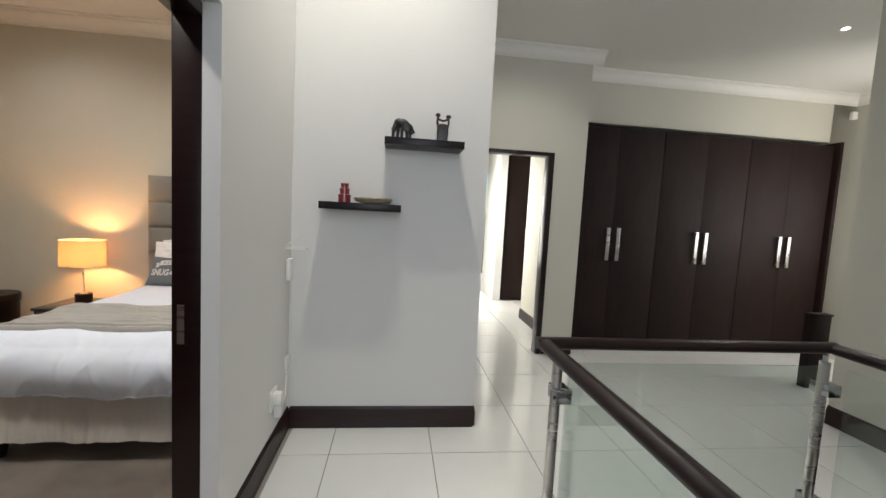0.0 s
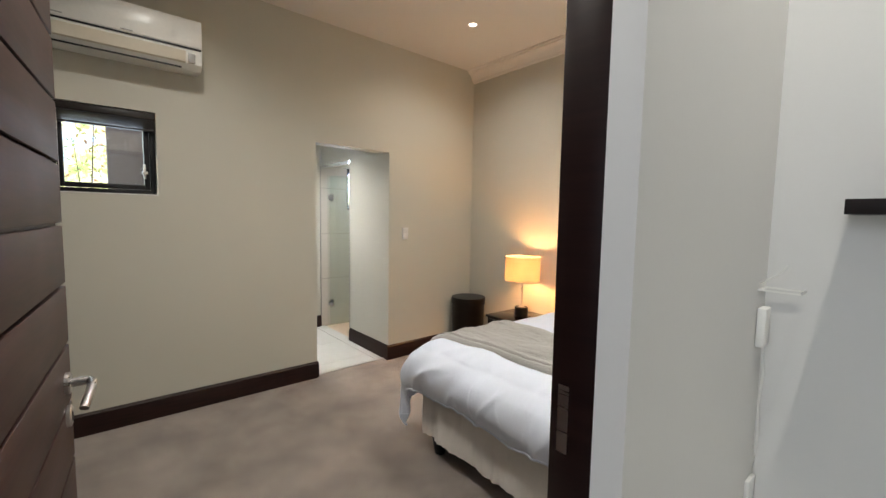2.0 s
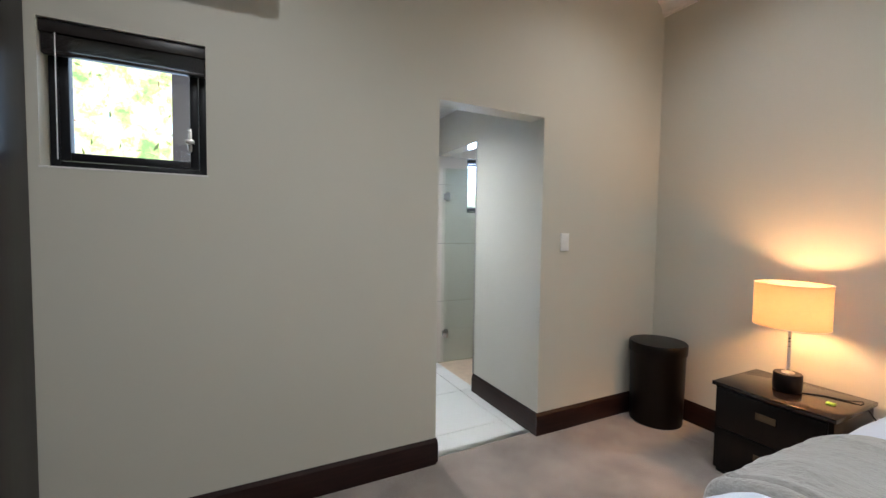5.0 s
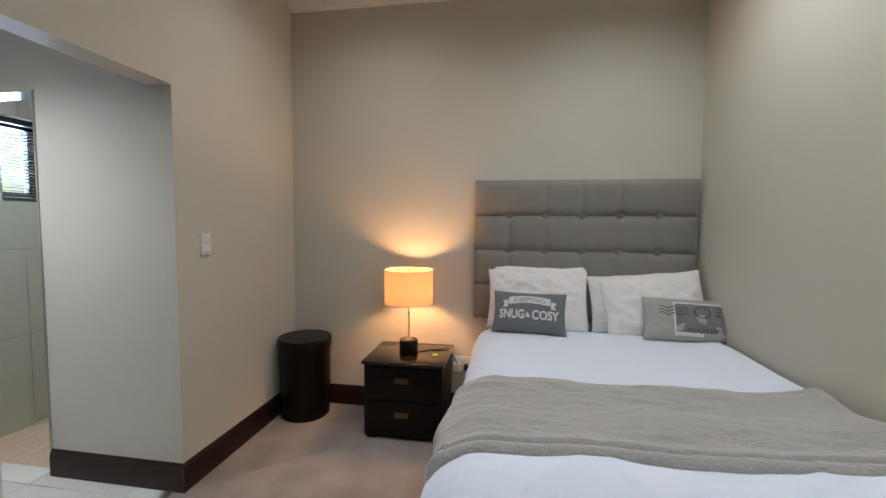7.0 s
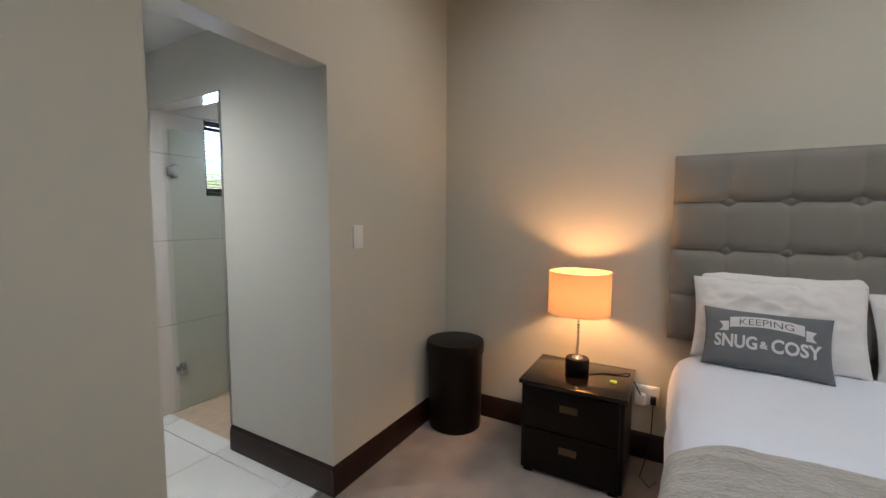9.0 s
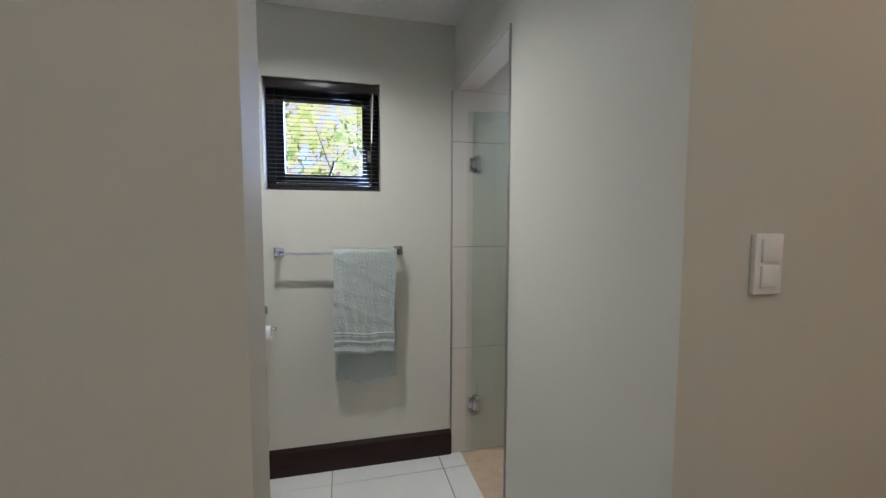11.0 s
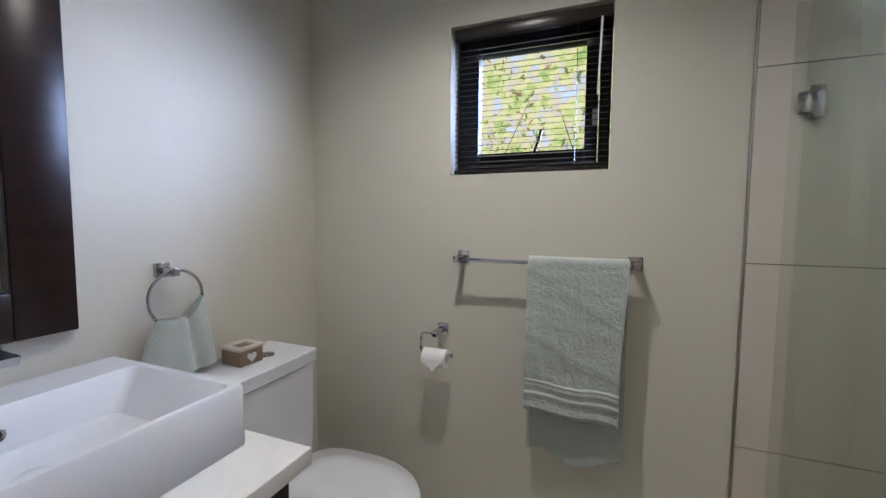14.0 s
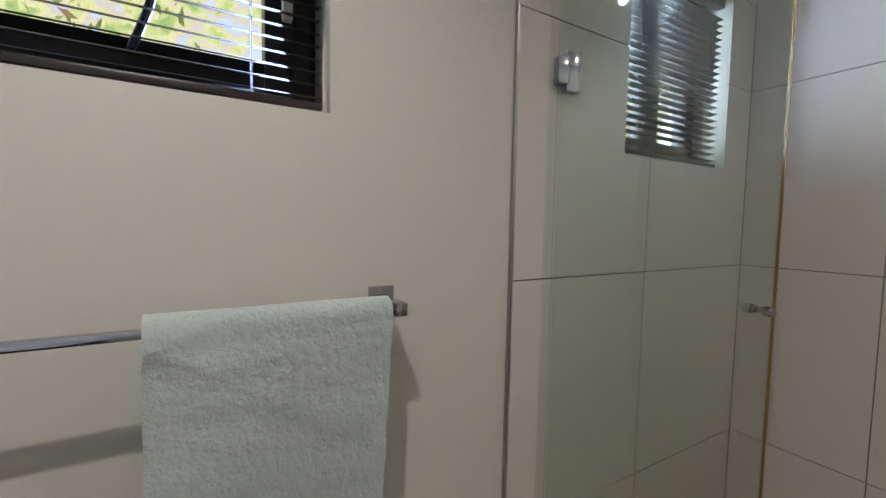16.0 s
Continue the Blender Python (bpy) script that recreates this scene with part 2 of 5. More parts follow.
GLASS = glass("window_glass", (0.97, 0.98, 0.98))
SGLASS = glass("shower_glass", (0.90, 0.935, 0.905), 0.02)
RGLASS = glass("railing_glass", (0.93, 0.965, 0.955))
EDGEG = mat("glass_edge", (0.42, 0.26, 0.08), 0.25, var=0.05)


# ---- mesh helpers ----
def add(bm, tmp, m=None):
    me = bpy.data.meshes.new("tmp")
    tmp.to_mesh(me)
    if m is not None:
        me.transform(m)
    bm.from_mesh(me)
    bpy.data.meshes.remove(me)
    tmp.free()
    return bm


def box(bm, x0, x1, y0, y1, z0, z1, bev=0.0, seg=2, m=None):
    t = bmesh.new()
    bmesh.ops.create_cube(t, size=1, matrix=Matrix.Translation(((x0 + x1) / 2, (y0 + y1) / 2, (z0 + z1) / 2)) @ Matrix.Diagonal((x1 - x0, y1 - y0, z1 - z0, 1)))
    if bev:
        bmesh.ops.bevel(t, geom=t.edges[:], offset=bev, segments=seg, profile=0.5, affect="EDGES")
    return add(bm, t, m)


def lathe(bm, profile, m=None, n=32):
    """profile: (radius, z) from the bottom up, turned round z."""
    t = bmesh.new()
    rings = [[t.verts.new((r * math.cos(2 * math.pi * k / n), r * math.sin(2 * math.pi * k / n), z)) for k in range(n)] for r, z in profile]
    for a, b in zip(rings, rings[1:]):
        for k in range(n):
            t.faces.new((a[k], a[(k + 1) % n], b[(k + 1) % n], b[k]))
    if profile[0][0] > 1e-4:
        t.faces.new(rings[0][::-1])
    if profile[-1][0] > 1e-4:
        t.faces.new(rings[-1])
    bmesh.ops.remove_doubles(t, verts=t.verts, dist=1e-5)
    return add(bm, t, m)


def tube(bm, points, r, n=10, closed=False):
    """A round tube along points."""
    t = bmesh.new()
    pts = [Vector(p) for p in points]
    rings, up = [], Vector((0, 0, 1))
    for i, p in enumerate(pts):
        a = pts[i - 1] if (i or closed) else p
        b = pts[(i + 1) % len(pts)] if (i < len(pts) - 1 or closed) else p
        d = (b - a).normalized()
        u = d.cross(up)
        if u.length < 0.05:
            u = d.cross(Vector((0, 1, 0)))
        u.normalize()
        v = d.cross(u)
        rings.append([t.verts.new(p + r * (u * math.cos(2 * math.pi * k / n) + v * math.sin(2 * math.pi * k / n))) for k in range(n)])
    pairs = list(zip(rings, rings[1:])) + ([(rings[-1], rings[0])] if closed else [])
    for a, b in pairs:
        for k in range(n):
            t.faces.new((a[k], a[(k + 1) % n], b[(k + 1) % n], b[k]))
    if not closed:
        t.faces.new(rings[0][::-1])
        t.faces.new(rings[-1])
    bmesh.ops.recalc_face_normals(t, faces=t.faces)
    return add(bm, t)


def grid(bm, nu, nv, f, thick=0.0):
    """A sheet of nu x nv cells; f(u, v) gives the place; thick closes it with a back."""
    t = bmesh.new()
    vs = [[t.verts.new(f(i / nu, j / nv)) for j in range(nv + 1)] for i in range(nu + 1)]
    for i in range(nu):
        for j in range(nv):
            t.faces.new((vs[i][j], vs[i + 1][j], vs[i + 1][j + 1], vs[i][j + 1]))
    if thick:
        t.normal_update()
        back = [[t.verts.new(vs[i][j].co - vs[i][j].normal * thick) for j in range(nv + 1)] for i in range(nu + 1)]
        for i in range(nu):
            for j in range(nv):
                t.faces.new((back[i][j + 1], back[i + 1][j + 1], back[i + 1][j], back[i][j]))
        for i in range(nu):
            t.faces.new((vs[i + 1][0], vs[i][0], back[i][0], back[i + 1][0]))
            t.faces.new((vs[i][nv], vs[i + 1][nv], back[i + 1][nv], back[i][nv]))
        for j in range(nv):
            t.faces.new((vs[0][j], vs[0][j + 1], back[0][j + 1], back[0][j]))
            t.faces.new((vs[nu][j + 1], vs[nu][j], back[nu][j], back[nu][j + 1]))
    return add(bm, t)


def prism(bm, outline, axis, a, b):
    """outline: 2D points, pushed along the axis from a to b. For x: (y, z); for y: (x, z); for z: (x, y)."""
    t = bmesh.new()
    def place(p, c):
        return {"x": (c, p[0], p[1]), "y": (p[0], c, p[1]), "z": (p[0], p[1], c)}[axis]
    r0, r1 = [t.verts.new(place(p, a)) for p in outline], [t.verts.new(place(p, b)) for p in outline]
    n = len(outline)
    for k in range(n):
        t.faces.new((r0[k], r0[(k + 1) % n], r1[(k + 1) % n], r1[k]))
    t.faces.new(r0[::-1])
    t.faces.new(r1)
    bmesh.ops.recalc_face_normals(t, faces=t.faces)
    return add(bm, t)


def mesh_object(name, bm, material, smooth=35):
    me = bpy.data.meshes.new(name)
    bm.to_mesh(me)
    bm.free()
    if smooth:
        me.polygons.foreach_set("use_smooth", [True] * len(me.polygons))
        me.set_sharp_from_angle(angle=radians(smooth))
    me.materials.append(material)
    return new(name, me)


def part(name, bm, material, parent, label="", kind="", smooth=35):
    ob = mesh_object(name, bm, material, smooth)
    ob.parent = parent
    if parent.type == "EMPTY":
        ob.matrix_parent_inverse = Matrix.Translation(-parent.location)
    return tagged(ob, label, kind=kind)


def thing(name, loc, label, category, group="", kind=""):
    e = new(name)
    e.location, e.empty_display_size = loc, 0.1
    return tagged(e, label, category, group, kind)


def single(name, bm, material, label, category, group="", kind="", smooth=35):
    return tagged(mesh_object(name, bm, material, smooth), label, category, group, kind)


def structure(name, bm, material, label, category="wall", smooth=0):
    return single(name, bm, material, label, category, kind="structure", smooth=smooth)


def B(*boxes):
    bm = bmesh.new()
    for b in boxes:
        box(bm, *b)
    return bm


# ---- rooms ----
# bedroom: x -3.80..-0.88, y -0.02..4.20; bathroom: x -5.41..-3.932, y 1.36..3.05; shower behind it to y 4.07
structure("wall_west", B((-3.932, -3.8, -0.2, 0.61, 0, BED_Z), (-3.932, -3.8, 0.61, 1.16, 0, 1.59), (-3.932, -3.8, 0.61, 1.16, 2.15, BED_Z),
                         (-3.932, -3.8, 1.16, 2.30, 0, BED_Z), (-3.932, -3.8, 2.30, 3.055, 2.10, BED_Z), (-3.932, -3.8, 3.055, 4.2, 0, BED_Z)), PAINT,
          "cream painted plaster wall with an arch to the bathroom and a small high window")
structure("wall_north", B((-3.932, -0.66, 4.20, 4.42, 0, BED_Z)), PAINT, "cream painted plaster wall behind the bed")
structure("wall_east", B((-0.88, -0.757, 1.686, 4.20, 0, HIGH_Z), (-0.88, -0.757, 0.684, 1.686, 2.24, HIGH_Z), (-0.88, -0.757, -3.2, 0.684, 0, HIGH_Z)), PAINT,
          "cream painted plaster wall with the bedroom doorway")
structure("wall_hall_side", B((-0.757, -0.70, 1.632, 2.95, 0, HIGH_Z), (-0.7695, -0.757, 1.632, 1.6855, 0, 2.2395), (-0.757, -0.70, 0.684, 1.632, 2.24, HIGH_Z), (-0.757, -0.70, -3.2, 0.684, 0, HIGH_Z)), HALLP,
          "off-white plaster hall wall beside the bedroom door")
structure("wall_south", B((-3.932, -0.88, -0.2, -0.02, 0, BED_Z)), PAINT, "cream painted plaster wall behind the wardrobe")
structure("ceiling", B((-3.932, -0.88, -0.2, 4.42, BED_Z, BED_Z + 0.12)), CEIL, "smooth white bedroom ceiling", "ceiling")
structure("floor", B((-3.88, -0.72, -0.02, 4.20, -0.12, 0)), CARPET, "beige fitted carpet", "carpet")
structure("wall_bath_west", B((-5.63, -5.41, 1.2, 2.05, 0, BATH_Z), (-5.63, -5.41, 2.05, 2.638, 0, 1.533), (-5.63, -5.41, 2.05, 2.638, 2.10, BATH_Z),
                              (-5.63, -5.41, 2.638, 3.41, 0, BATH_Z), (-5.63, -5.41, 3.41, 3.92, 0, 1.545), (-5.63, -5.41, 3.41, 3.92, 2.11, BATH_Z),
                              (-5.63, -5.41, 3.92, 4.25, 0, BATH_Z)), PAINT, "cream painted bathroom wall with two high windows")
structure("wall_bath_south", B((-5.41, -3.932, 1.2, 1.38, 0, BATH_Z)), PAINT, "cream painted bathroom wall behind the basin")
structure("wall_shower_front", B((-4.625, -3.932, 3.055, 3.17, 0, BATH_Z), (-5.41, -4.625, 3.055, 3.17, 2.108, BATH_Z)), PAINT, "cream painted wall with the shower opening")
structure("wall_shower_north", B((-5.41, -3.932, 4.08, 4.25, 0, BATH_Z)), PAINT, "wall at the back of the shower")
structure("ceiling_bath", B((-5.63, -3.932, 1.2, 4.25, BATH_Z, BATH_Z + 0.12)), CEIL, "smooth white bathroom ceiling", "ceiling")
structure("floor_bath", B((-5.63, -3.88, 1.2, 3.10, -0.12, -0.010)), GROUT, "grey grout bed under the bathroom tiles", "floor")
structure("floor_shower", B((-5.41, -3.932, 3.10, 4.08, -0.12, -0.006)), STONE, "beige stone shower floor", "floor")

# hall
structure("wall_shelf", B((-0.70, 0.585, 2.715, 2.95, 0, HIGH_Z)), HALLP, "off-white hall wall with two floating shelves")
structure("wall_hall_west", B((-0.66, -0.60, 2.95, 4.2, 0, HALL_Z), (-0.66, 1.60, 4.28, 4.42, 2.24, HALL_Z), (0.55, 0.85, 4.28, 4.42, 0, 2.24), (-0.66, 0.55, 4.28, 4.42, 0, 2.24),
                              (1.66, 2.02, 4.28, 4.42, 0, HALL_Z), (1.93, 2.02, 4.42, 5.9, 0, HALL_Z), (1.60, 1.66, 4.28, 4.42, 2.24, HALL_Z)), PAINT, "cream wall with a doorway at the end of the hall")
structure("wall_cupboard", B((2.02, 6.6, 5.3, 5.45, 0, HALL_Z), (2.02, 5.56, 4.75, 5.3, 2.72, HALL_Z)), PAINT, "cream wall above and behind the hall cupboard")
structure("wall_hall_east", B((5.9, 6.05, -3.2, 5.3, 0, HALL_Z), (3.49, 3.70, -3.2, 2.72, 0, HIGH_Z)), PAINT, "cream hall wall beside the stairwell")
structure("wall_hall_south", B((-0.88, 5.9, -3.35, -3.2, 0, HIGH_Z)), HALLP, "off-white wall at the end of the landing")
structure("ceiling_hall", B((-0.66, 6.6, 2.72, 8.2, HALL_Z, HALL_Z + 0.12), (-0.88, 6.6, -3.35, 2.72, HIGH_Z, HIGH_Z + 0.12), (0.585, 6.05, 2.72, 2.84, HALL_Z + 0.12, HIGH_Z)), CEIL,
          "smooth white hall ceiling", "ceiling")
structure("wall_far_room", B((1.95, 6.6, 8.1, 8.2, 0, HALL_Z), (-0.66, 0.7, 8.1, 8.2, 0, HALL_Z), (0.7, 1.95, 8.1, 8.2, 0, 0.35), (0.7, 1.95, 8.1, 8.2, 2.4, HALL_Z), (1.79, 1.93, 7.13, 8.1, 0, HALL_Z), (-0.2, -0.05, 4.42, 8.1, 0, HALL_Z), (3.4, 3.5, 5.45, 8.1, 0, HALL_Z)), HALLP,
          "pale walls of the room past the far doorway")
structure("floor_hall", B((-0.72, 0.62, -3.2, 8.1, -0.14, -0.012), (0.62, 6.05, 1.62, 8.1, -0.14, -0.012), (0.62, 3.55, -3.2, 1.62, -1.6, -1.5), (0.60, 0.62, -3.2, 1.62, -1.5, -0.14), (0.62, 3.55, 1.62, 1.64, -1.5, -0.14)), GROUT,
          "grey grout bed under the hall tiles", "floor")
structure("ground", B((-40, -6.5, -40, 40, -3.2, -3.0)), GRASS, "lawn outside the house", "lawn")


# ---- skirtings, cornices ----
def skirting(name, runs, label):
    """runs: (axis, face, inward sign, from, to) along walls."""
    bm = bmesh.new()
    prof = [(0, 0), (0.018, 0), (0.018, 0.112), (0.014, 0.120), (0.014, 0.132), (0.008, 0.142), (0.004, 0.150), (0, 0.150)]
    for axis, face, s, a, b in runs:
        prism(bm, [(face + s * p, z) for p, z in prof], axis, a, b)
    return structure(name, bm, SKIRT, label, "skirting board", smooth=30)


skirting("baseboard", [("y", -3.8, 1, 0.58, 2.30), ("y", -3.8, 1, 3.037, 4.20), ("x", 4.20, -1, -3.782, -0.88), ("y", -0.88, -1, 1.69, 4.182),
                       ("x", 3.055, -1, -4.625, -3.80), ("x", 2.30, 1, -3.932, -3.80)], "dark mahogany skirting board round the bedroom")
skirting("baseboard_bath", [("y", -5.41, 1, 1.38, 3.037), ("x", 1.38, 1, -5.392, -3.932), ("y", -3.932, -1, 1.398, 2.30)], "dark mahogany skirting board round the bathroom")
skirting("baseboard_hall", [("x", 2.715, -1, -0.682, 0.585), ("y", -0.70, 1, 1.632, 2.715), ("y", 0.585, 1, 2.715, 2.95), ("x", 4.28, -1, 1.67, 2.02), ("y", 1.93, -1, 4.42, 5.9),
                            ("y", 3.49, -1, -3.2, 2.72)], "dark mahogany skirting board along the hall walls")


def cornice(name, runs, z, label):
    bm = bmesh.new()
    prof = [(0, -0.125), (0.014, -0.125), (0.016, -0.112), (0.030, -0.104), (0.034, -0.088), (0.044, -0.064), (0.062, -0.044), (0.082, -0.034), (0.088, -0.030), (0.090, -0.016), (0.108, -0.012), (0.110, 0), (0, 0)]
    for axis, face, s, a, b in runs:
        prism(bm, [(face + s * p, z + q) for p, q in prof], axis, a, b)
    return structure(name, bm, CORN, label, "cornice", smooth=30)


cornice("trim", [("x", 4.20, -1, -3.80, -0.88), ("y", -0.88, -1, -0.02, 4.20)], BED_Z, "moulded plaster cornice along the bedroom ceiling")
cornice("trim_hall", [("x", 4.28, -1, -0.6, 2.13), ("y", 2.02, 1, 4.28, 4.75), ("x", 4.75, -1, 2.02, 5.9), ("y", 5.9, -1, 2.75, 4.75)], HALL_Z, "moulded plaster cornice along the hall ceiling")


# ---- bedroom doorway ----
door = thing("door_1", (-0.86, 0.69, 0), "dark mahogany plank door standing wide open into the bedroom", "door", kind="structure")
part("door_frame", B((-0.883, -0.770, 1.640, 1.685, 0, 2.238, 0.004), (-0.883, -0.770, 0.685, 0.733, 0, 2.238, 0.004), (-0.883, -0.770, 0.733, 1.640, 2.19, 2.238, 0.004)), MAHOG, door)
part("strike_plate", B((-0.862, -0.835, 1.6385, 1.6405, 0.93, 1.09)), STEEL, door)
LEAF = Matrix.Translation((-0.890, 0.694, 0)) @ Matrix.Rotation(radians(180 - 4.6), 4, "Z")
# leaf in its own measure: x from the hinge, y thickness (0 the face to the room), z up
bm = bmesh.new()
box(bm, 0.0, 0.845, 0.006, 0.036, 0.012, 2.18, 0.002, m=LEAF)
leaf = part("leaf", bm, DOORW, door)
bm = bmesh.new()
for z0, z1 in [(1.136 + 0.1505 * k, 1.136 + 0.1505 * (k + 1)) for k in range(-8, 7)]:
    z0, z1 = max(z0, 0.012), min(z1, 2.18)
    if z1 - z0 < 0.02:
        continue
    b = bmesh.new()
    box(b, 0.0, 0.845, -0.006, 0.006, z0 + 0.004, z1 - 0.004, 0.002, m=LEAF)
    part("plank", b, DOORW, leaf)
bm.free()
for zc in (0.25, 1.1, 1.95):
    b = bmesh.new()
    lathe(b, [(0.007, zc - 0.05), (0.007, zc + 0.05)], Matrix.Translation((-0.889, 0.710, 0)), 10)
    part("hinge", b, STEEL, door)
b = bmesh.new()
FACE = LEAF @ Matrix.Translation((0.772, -0.006, 0)) @ Matrix.Rotation(radians(90), 4, "X")
lathe(b, [(0.026, 0), (0.026, 0.007), (0.023, 0.010), (0.011, 0.010), (0.011, 0.045)], FACE @ Matrix.Translation((0, 1.052, 0)), 24)
lathe(b, [(0.026, 0), (0.026, 0.007), (0.023, 0.009)], FACE @ Matrix.Translation((0, 0.970, 0)), 24)
handle = part("handle", b, STEEL, door, "brushed steel lever handle with a keyhole rose")
b = bmesh.new()
P0 = [LEAF @ Vector(p) for p in ((0.772, -0.050, 1.052), (0.755, -0.056, 1.052), (0.715, -0.058, 1.048), (0.680, -0.055, 1.038), (0.660, -0.050, 1.024))]
tube(b, P0, 0.0095, 12)
part("lever", b, STEEL, handle)
# thin black block on the rose; the keyhole's inner shade given as colour
b = bmesh.new()
box(b, -0.004, 0.004, -0.012, 0.012, 0.009, 0.0105, m=FACE @ Matrix.Translation((0, 0.968, 0)))
part("keyhole", b, BLACK, handle)

# ---- wardrobes ----
def d_handle(name, parent, x, y, z0, z1, s, horizontal=False):
    """A flat D handle on a front at y, that faces the side s; z0..z1 its length, or along x when horizontal."""
    b = bmesh.new()
    if horizontal:
        box(b, z0, z1, y + s * 0.032, y + s * 0.040, x - 0.009, x + 0.009, 0.001)
        for c in (z0 + 0.006, z1 - 0.006):
            box(b, c - 0.006, c + 0.006, min(y, y + s * 0.032), max(y, y + s * 0.032), x - 0.009, x + 0.009, 0.001)
    else:
        box(b, x - 0.009, x + 0.009, min(y + s * 0.032, y + s * 0.04), max(y + s * 0.032, y + s * 0.04), z0, z1, 0.001)
        for c in (z0 + 0.006, z1 - 0.006):
            box(b, x - 0.009, x + 0.009, min(y, y + s * 0.032), max(y, y + s * 0.032), c - 0.006, c + 0.006, 0.001)
    return part(name, b, STEEL, parent)


for k, (x0, x1) in enumerate([(-3.795, -2.845), (-2.84, -1.89), (-1.885, -0.93)]):
    w = thing("wardrobe", ((x0 + x1) / 2, 0.28, 0), "tall dark wenge wardrobe unit " + ("with drawers below and steel handles" if k == 1 else "with full height doors"),
              "wardrobe", "bedroom wardrobes")
    part("body", B((x0, x1, -0.015, 0.556, 0.0, 2.53, 0.002)), WENGE, w)
    part("plinth", B((x0, x1, 0.556, 0.566, 0.0, 0.06)), WENGE, w)
    mid, zb = (x0 + x1) / 2, (0.90 if k == 1 else 0.065)
    for a, c, hx in ((x0 + 0.002, mid - 0.0015, mid - 0.05), (mid + 0.0015, x1 - 0.002, mid + 0.05)):
        d = part("door", B((a, c, 0.558, 0.578, zb, 2.528, 0.0015)), WENGE, w)
        d_handle("handle", d, hx, 0.578, 1.02, 1.40, 1)
    if k == 1:
        for z0, z1 in ((0.065, 0.338), (0.342, 0.617), (0.621, 0.896)):
            d = part("drawer", B((x0 + 0.002, x1 - 0.002, 0.558, 0.578, z0, z1, 0.0015)), WENGE, w)
            d_handle("handle", d, (z0 + z1) / 2 + 0.02, 0.578, mid - 0.19, mid + 0.19, 1, True)

for k in range(3):
    x0, x1 = 2.03 + 1.165 * k, 2.03 + 1.165 * (k + 1) - 0.004
    w = thing("hall_cupboard", ((x0 + x1) / 2, 4.95, 0), "tall dark brown wooden hall cupboard with two doors and steel handles", "cupboard", "hall cupboards")
    part("body", B((x0, x1, 4.672, 5.295, 0.0, 2.66, 0.002)), CUPB, w)
    mid = (x0 + x1) / 2
    for a, c, hx in ((x0 + 0.002, mid - 0.0015, mid - 0.065), (mid + 0.0015, x1 - 0.002, mid + 0.065)):
        d = part("door", B((a, c, 4.650, 4.670, 0.03, 2.655, 0.0015)), CUPB, w)
        b = bmesh.new()
        box(b, hx - 0.022, hx + 0.022, 4.612, 4.620, 1.06, 1.46, 0.001)
        for c2 in (1.09, 1.43):
            box(b, hx - 0.01, hx + 0.01, 4.620, 4.650, c2 - 0.01, c2 + 0.01)
        part("handle", b, STEEL, d)
single("cupboard_side_panel", B((5.556, 5.60, 4.60, 5.295, 0, 2.70, 0.002)), CUPB, "dark wooden end panel beside the hall cupboards", "panel")

# ---- air conditioner ----
ac = thing("air_conditioner", (-3.70, 1.005, 2.44), "white split air conditioner unit high on the bedroom wall", "air conditioner")
b = bmesh.new()
prism(b, [(-3.80, 2.445), (-3.65, 2.44), (-3.615, 2.47), (-3.60, 2.53), (-3.598, 2.74), (-3.612, 2.758), (-3.80, 2.76)], "y", 0.603, 1.417)
part("body", b, PLAST, ac)
part("front_panel", B((-3.598, -3.590, 0.606, 1.414, 2.575, 2.752, 0.003)), PLAST, ac)
b = bmesh.new()
prism(b, [(-3.664, 2.452), (-3.612, 2.482), (-3.596, 2.545), (-3.590, 2.545), (-3.604, 2.478), (-3.660, 2.444)], "y", 0.64, 1.32)
part("flap", b, mat("warm_white_plastic", (0.66, 0.60, 0.49), 0.3), ac)
part("air_slot", B((-3.655, -3.634, 0.635, 1.30, 2.444, 2.452), (-3.602, -3.594, 0.61, 1.41, 2.562, 2.572)), BLACK, ac)
part("display", B((-3.606, -3.592, 1.335, 1.375, 2.475, 2.535, 0.002)), GREYP, ac)
part("name_bar", B((-3.591, -3.5885, 0.98, 1.04, 2.583, 2.590)), GREYP, ac)
part("badge", B((-3.591, -3.5885, 0.66, 0.72, 2.590, 2.596)), GREYP, ac)


# ---- windows ----
def window(name, x, y0, y1, z0, z1, label, fw=0.035, sash=0.03):
    """A black aluminium window whose frame stands at x; the opening is y0..y1, z0..z1."""
    w = thing(name, (x, (y0 + y1) / 2, z0), label, "window", kind="structure")
    part("window_frame", B((x - 0.03, x + 0.02, y0, y0 + fw, z0, z1, 0.002), (x - 0.03, x + 0.02, y1 - fw, y1, z0, z1, 0.002),
                           (x - 0.03, x + 0.02, y0 + fw, y1 - fw, z0, z0 + fw, 0.002), (x - 0.03, x + 0.02, y0 + fw, y1 - fw, z1 - fw, z1, 0.002)), BLACK, w)
    a, c, e, f = y0 + fw + 0.003, y1 - fw - 0.003, z0 + fw + 0.003, z1 - fw - 0.003
    part("sash", B((x - 0.02, x + 0.028, a, a + sash, e, f, 0.002), (x - 0.02, x + 0.028, c - sash, c, e, f, 0.002),
                   (x - 0.02, x + 0.028, a + sash, c - sash, e, e + sash, 0.002), (x - 0.02, x + 0.028, a + sash, c - sash, f - sash, f, 0.002)), BLACK, w)
    g = part("pane", B((x - 0.003, x + 0.003, a + sash, c - sash, e + sash, f - sash)), GLASS, w)
    g.visible_shadow = False
    return w


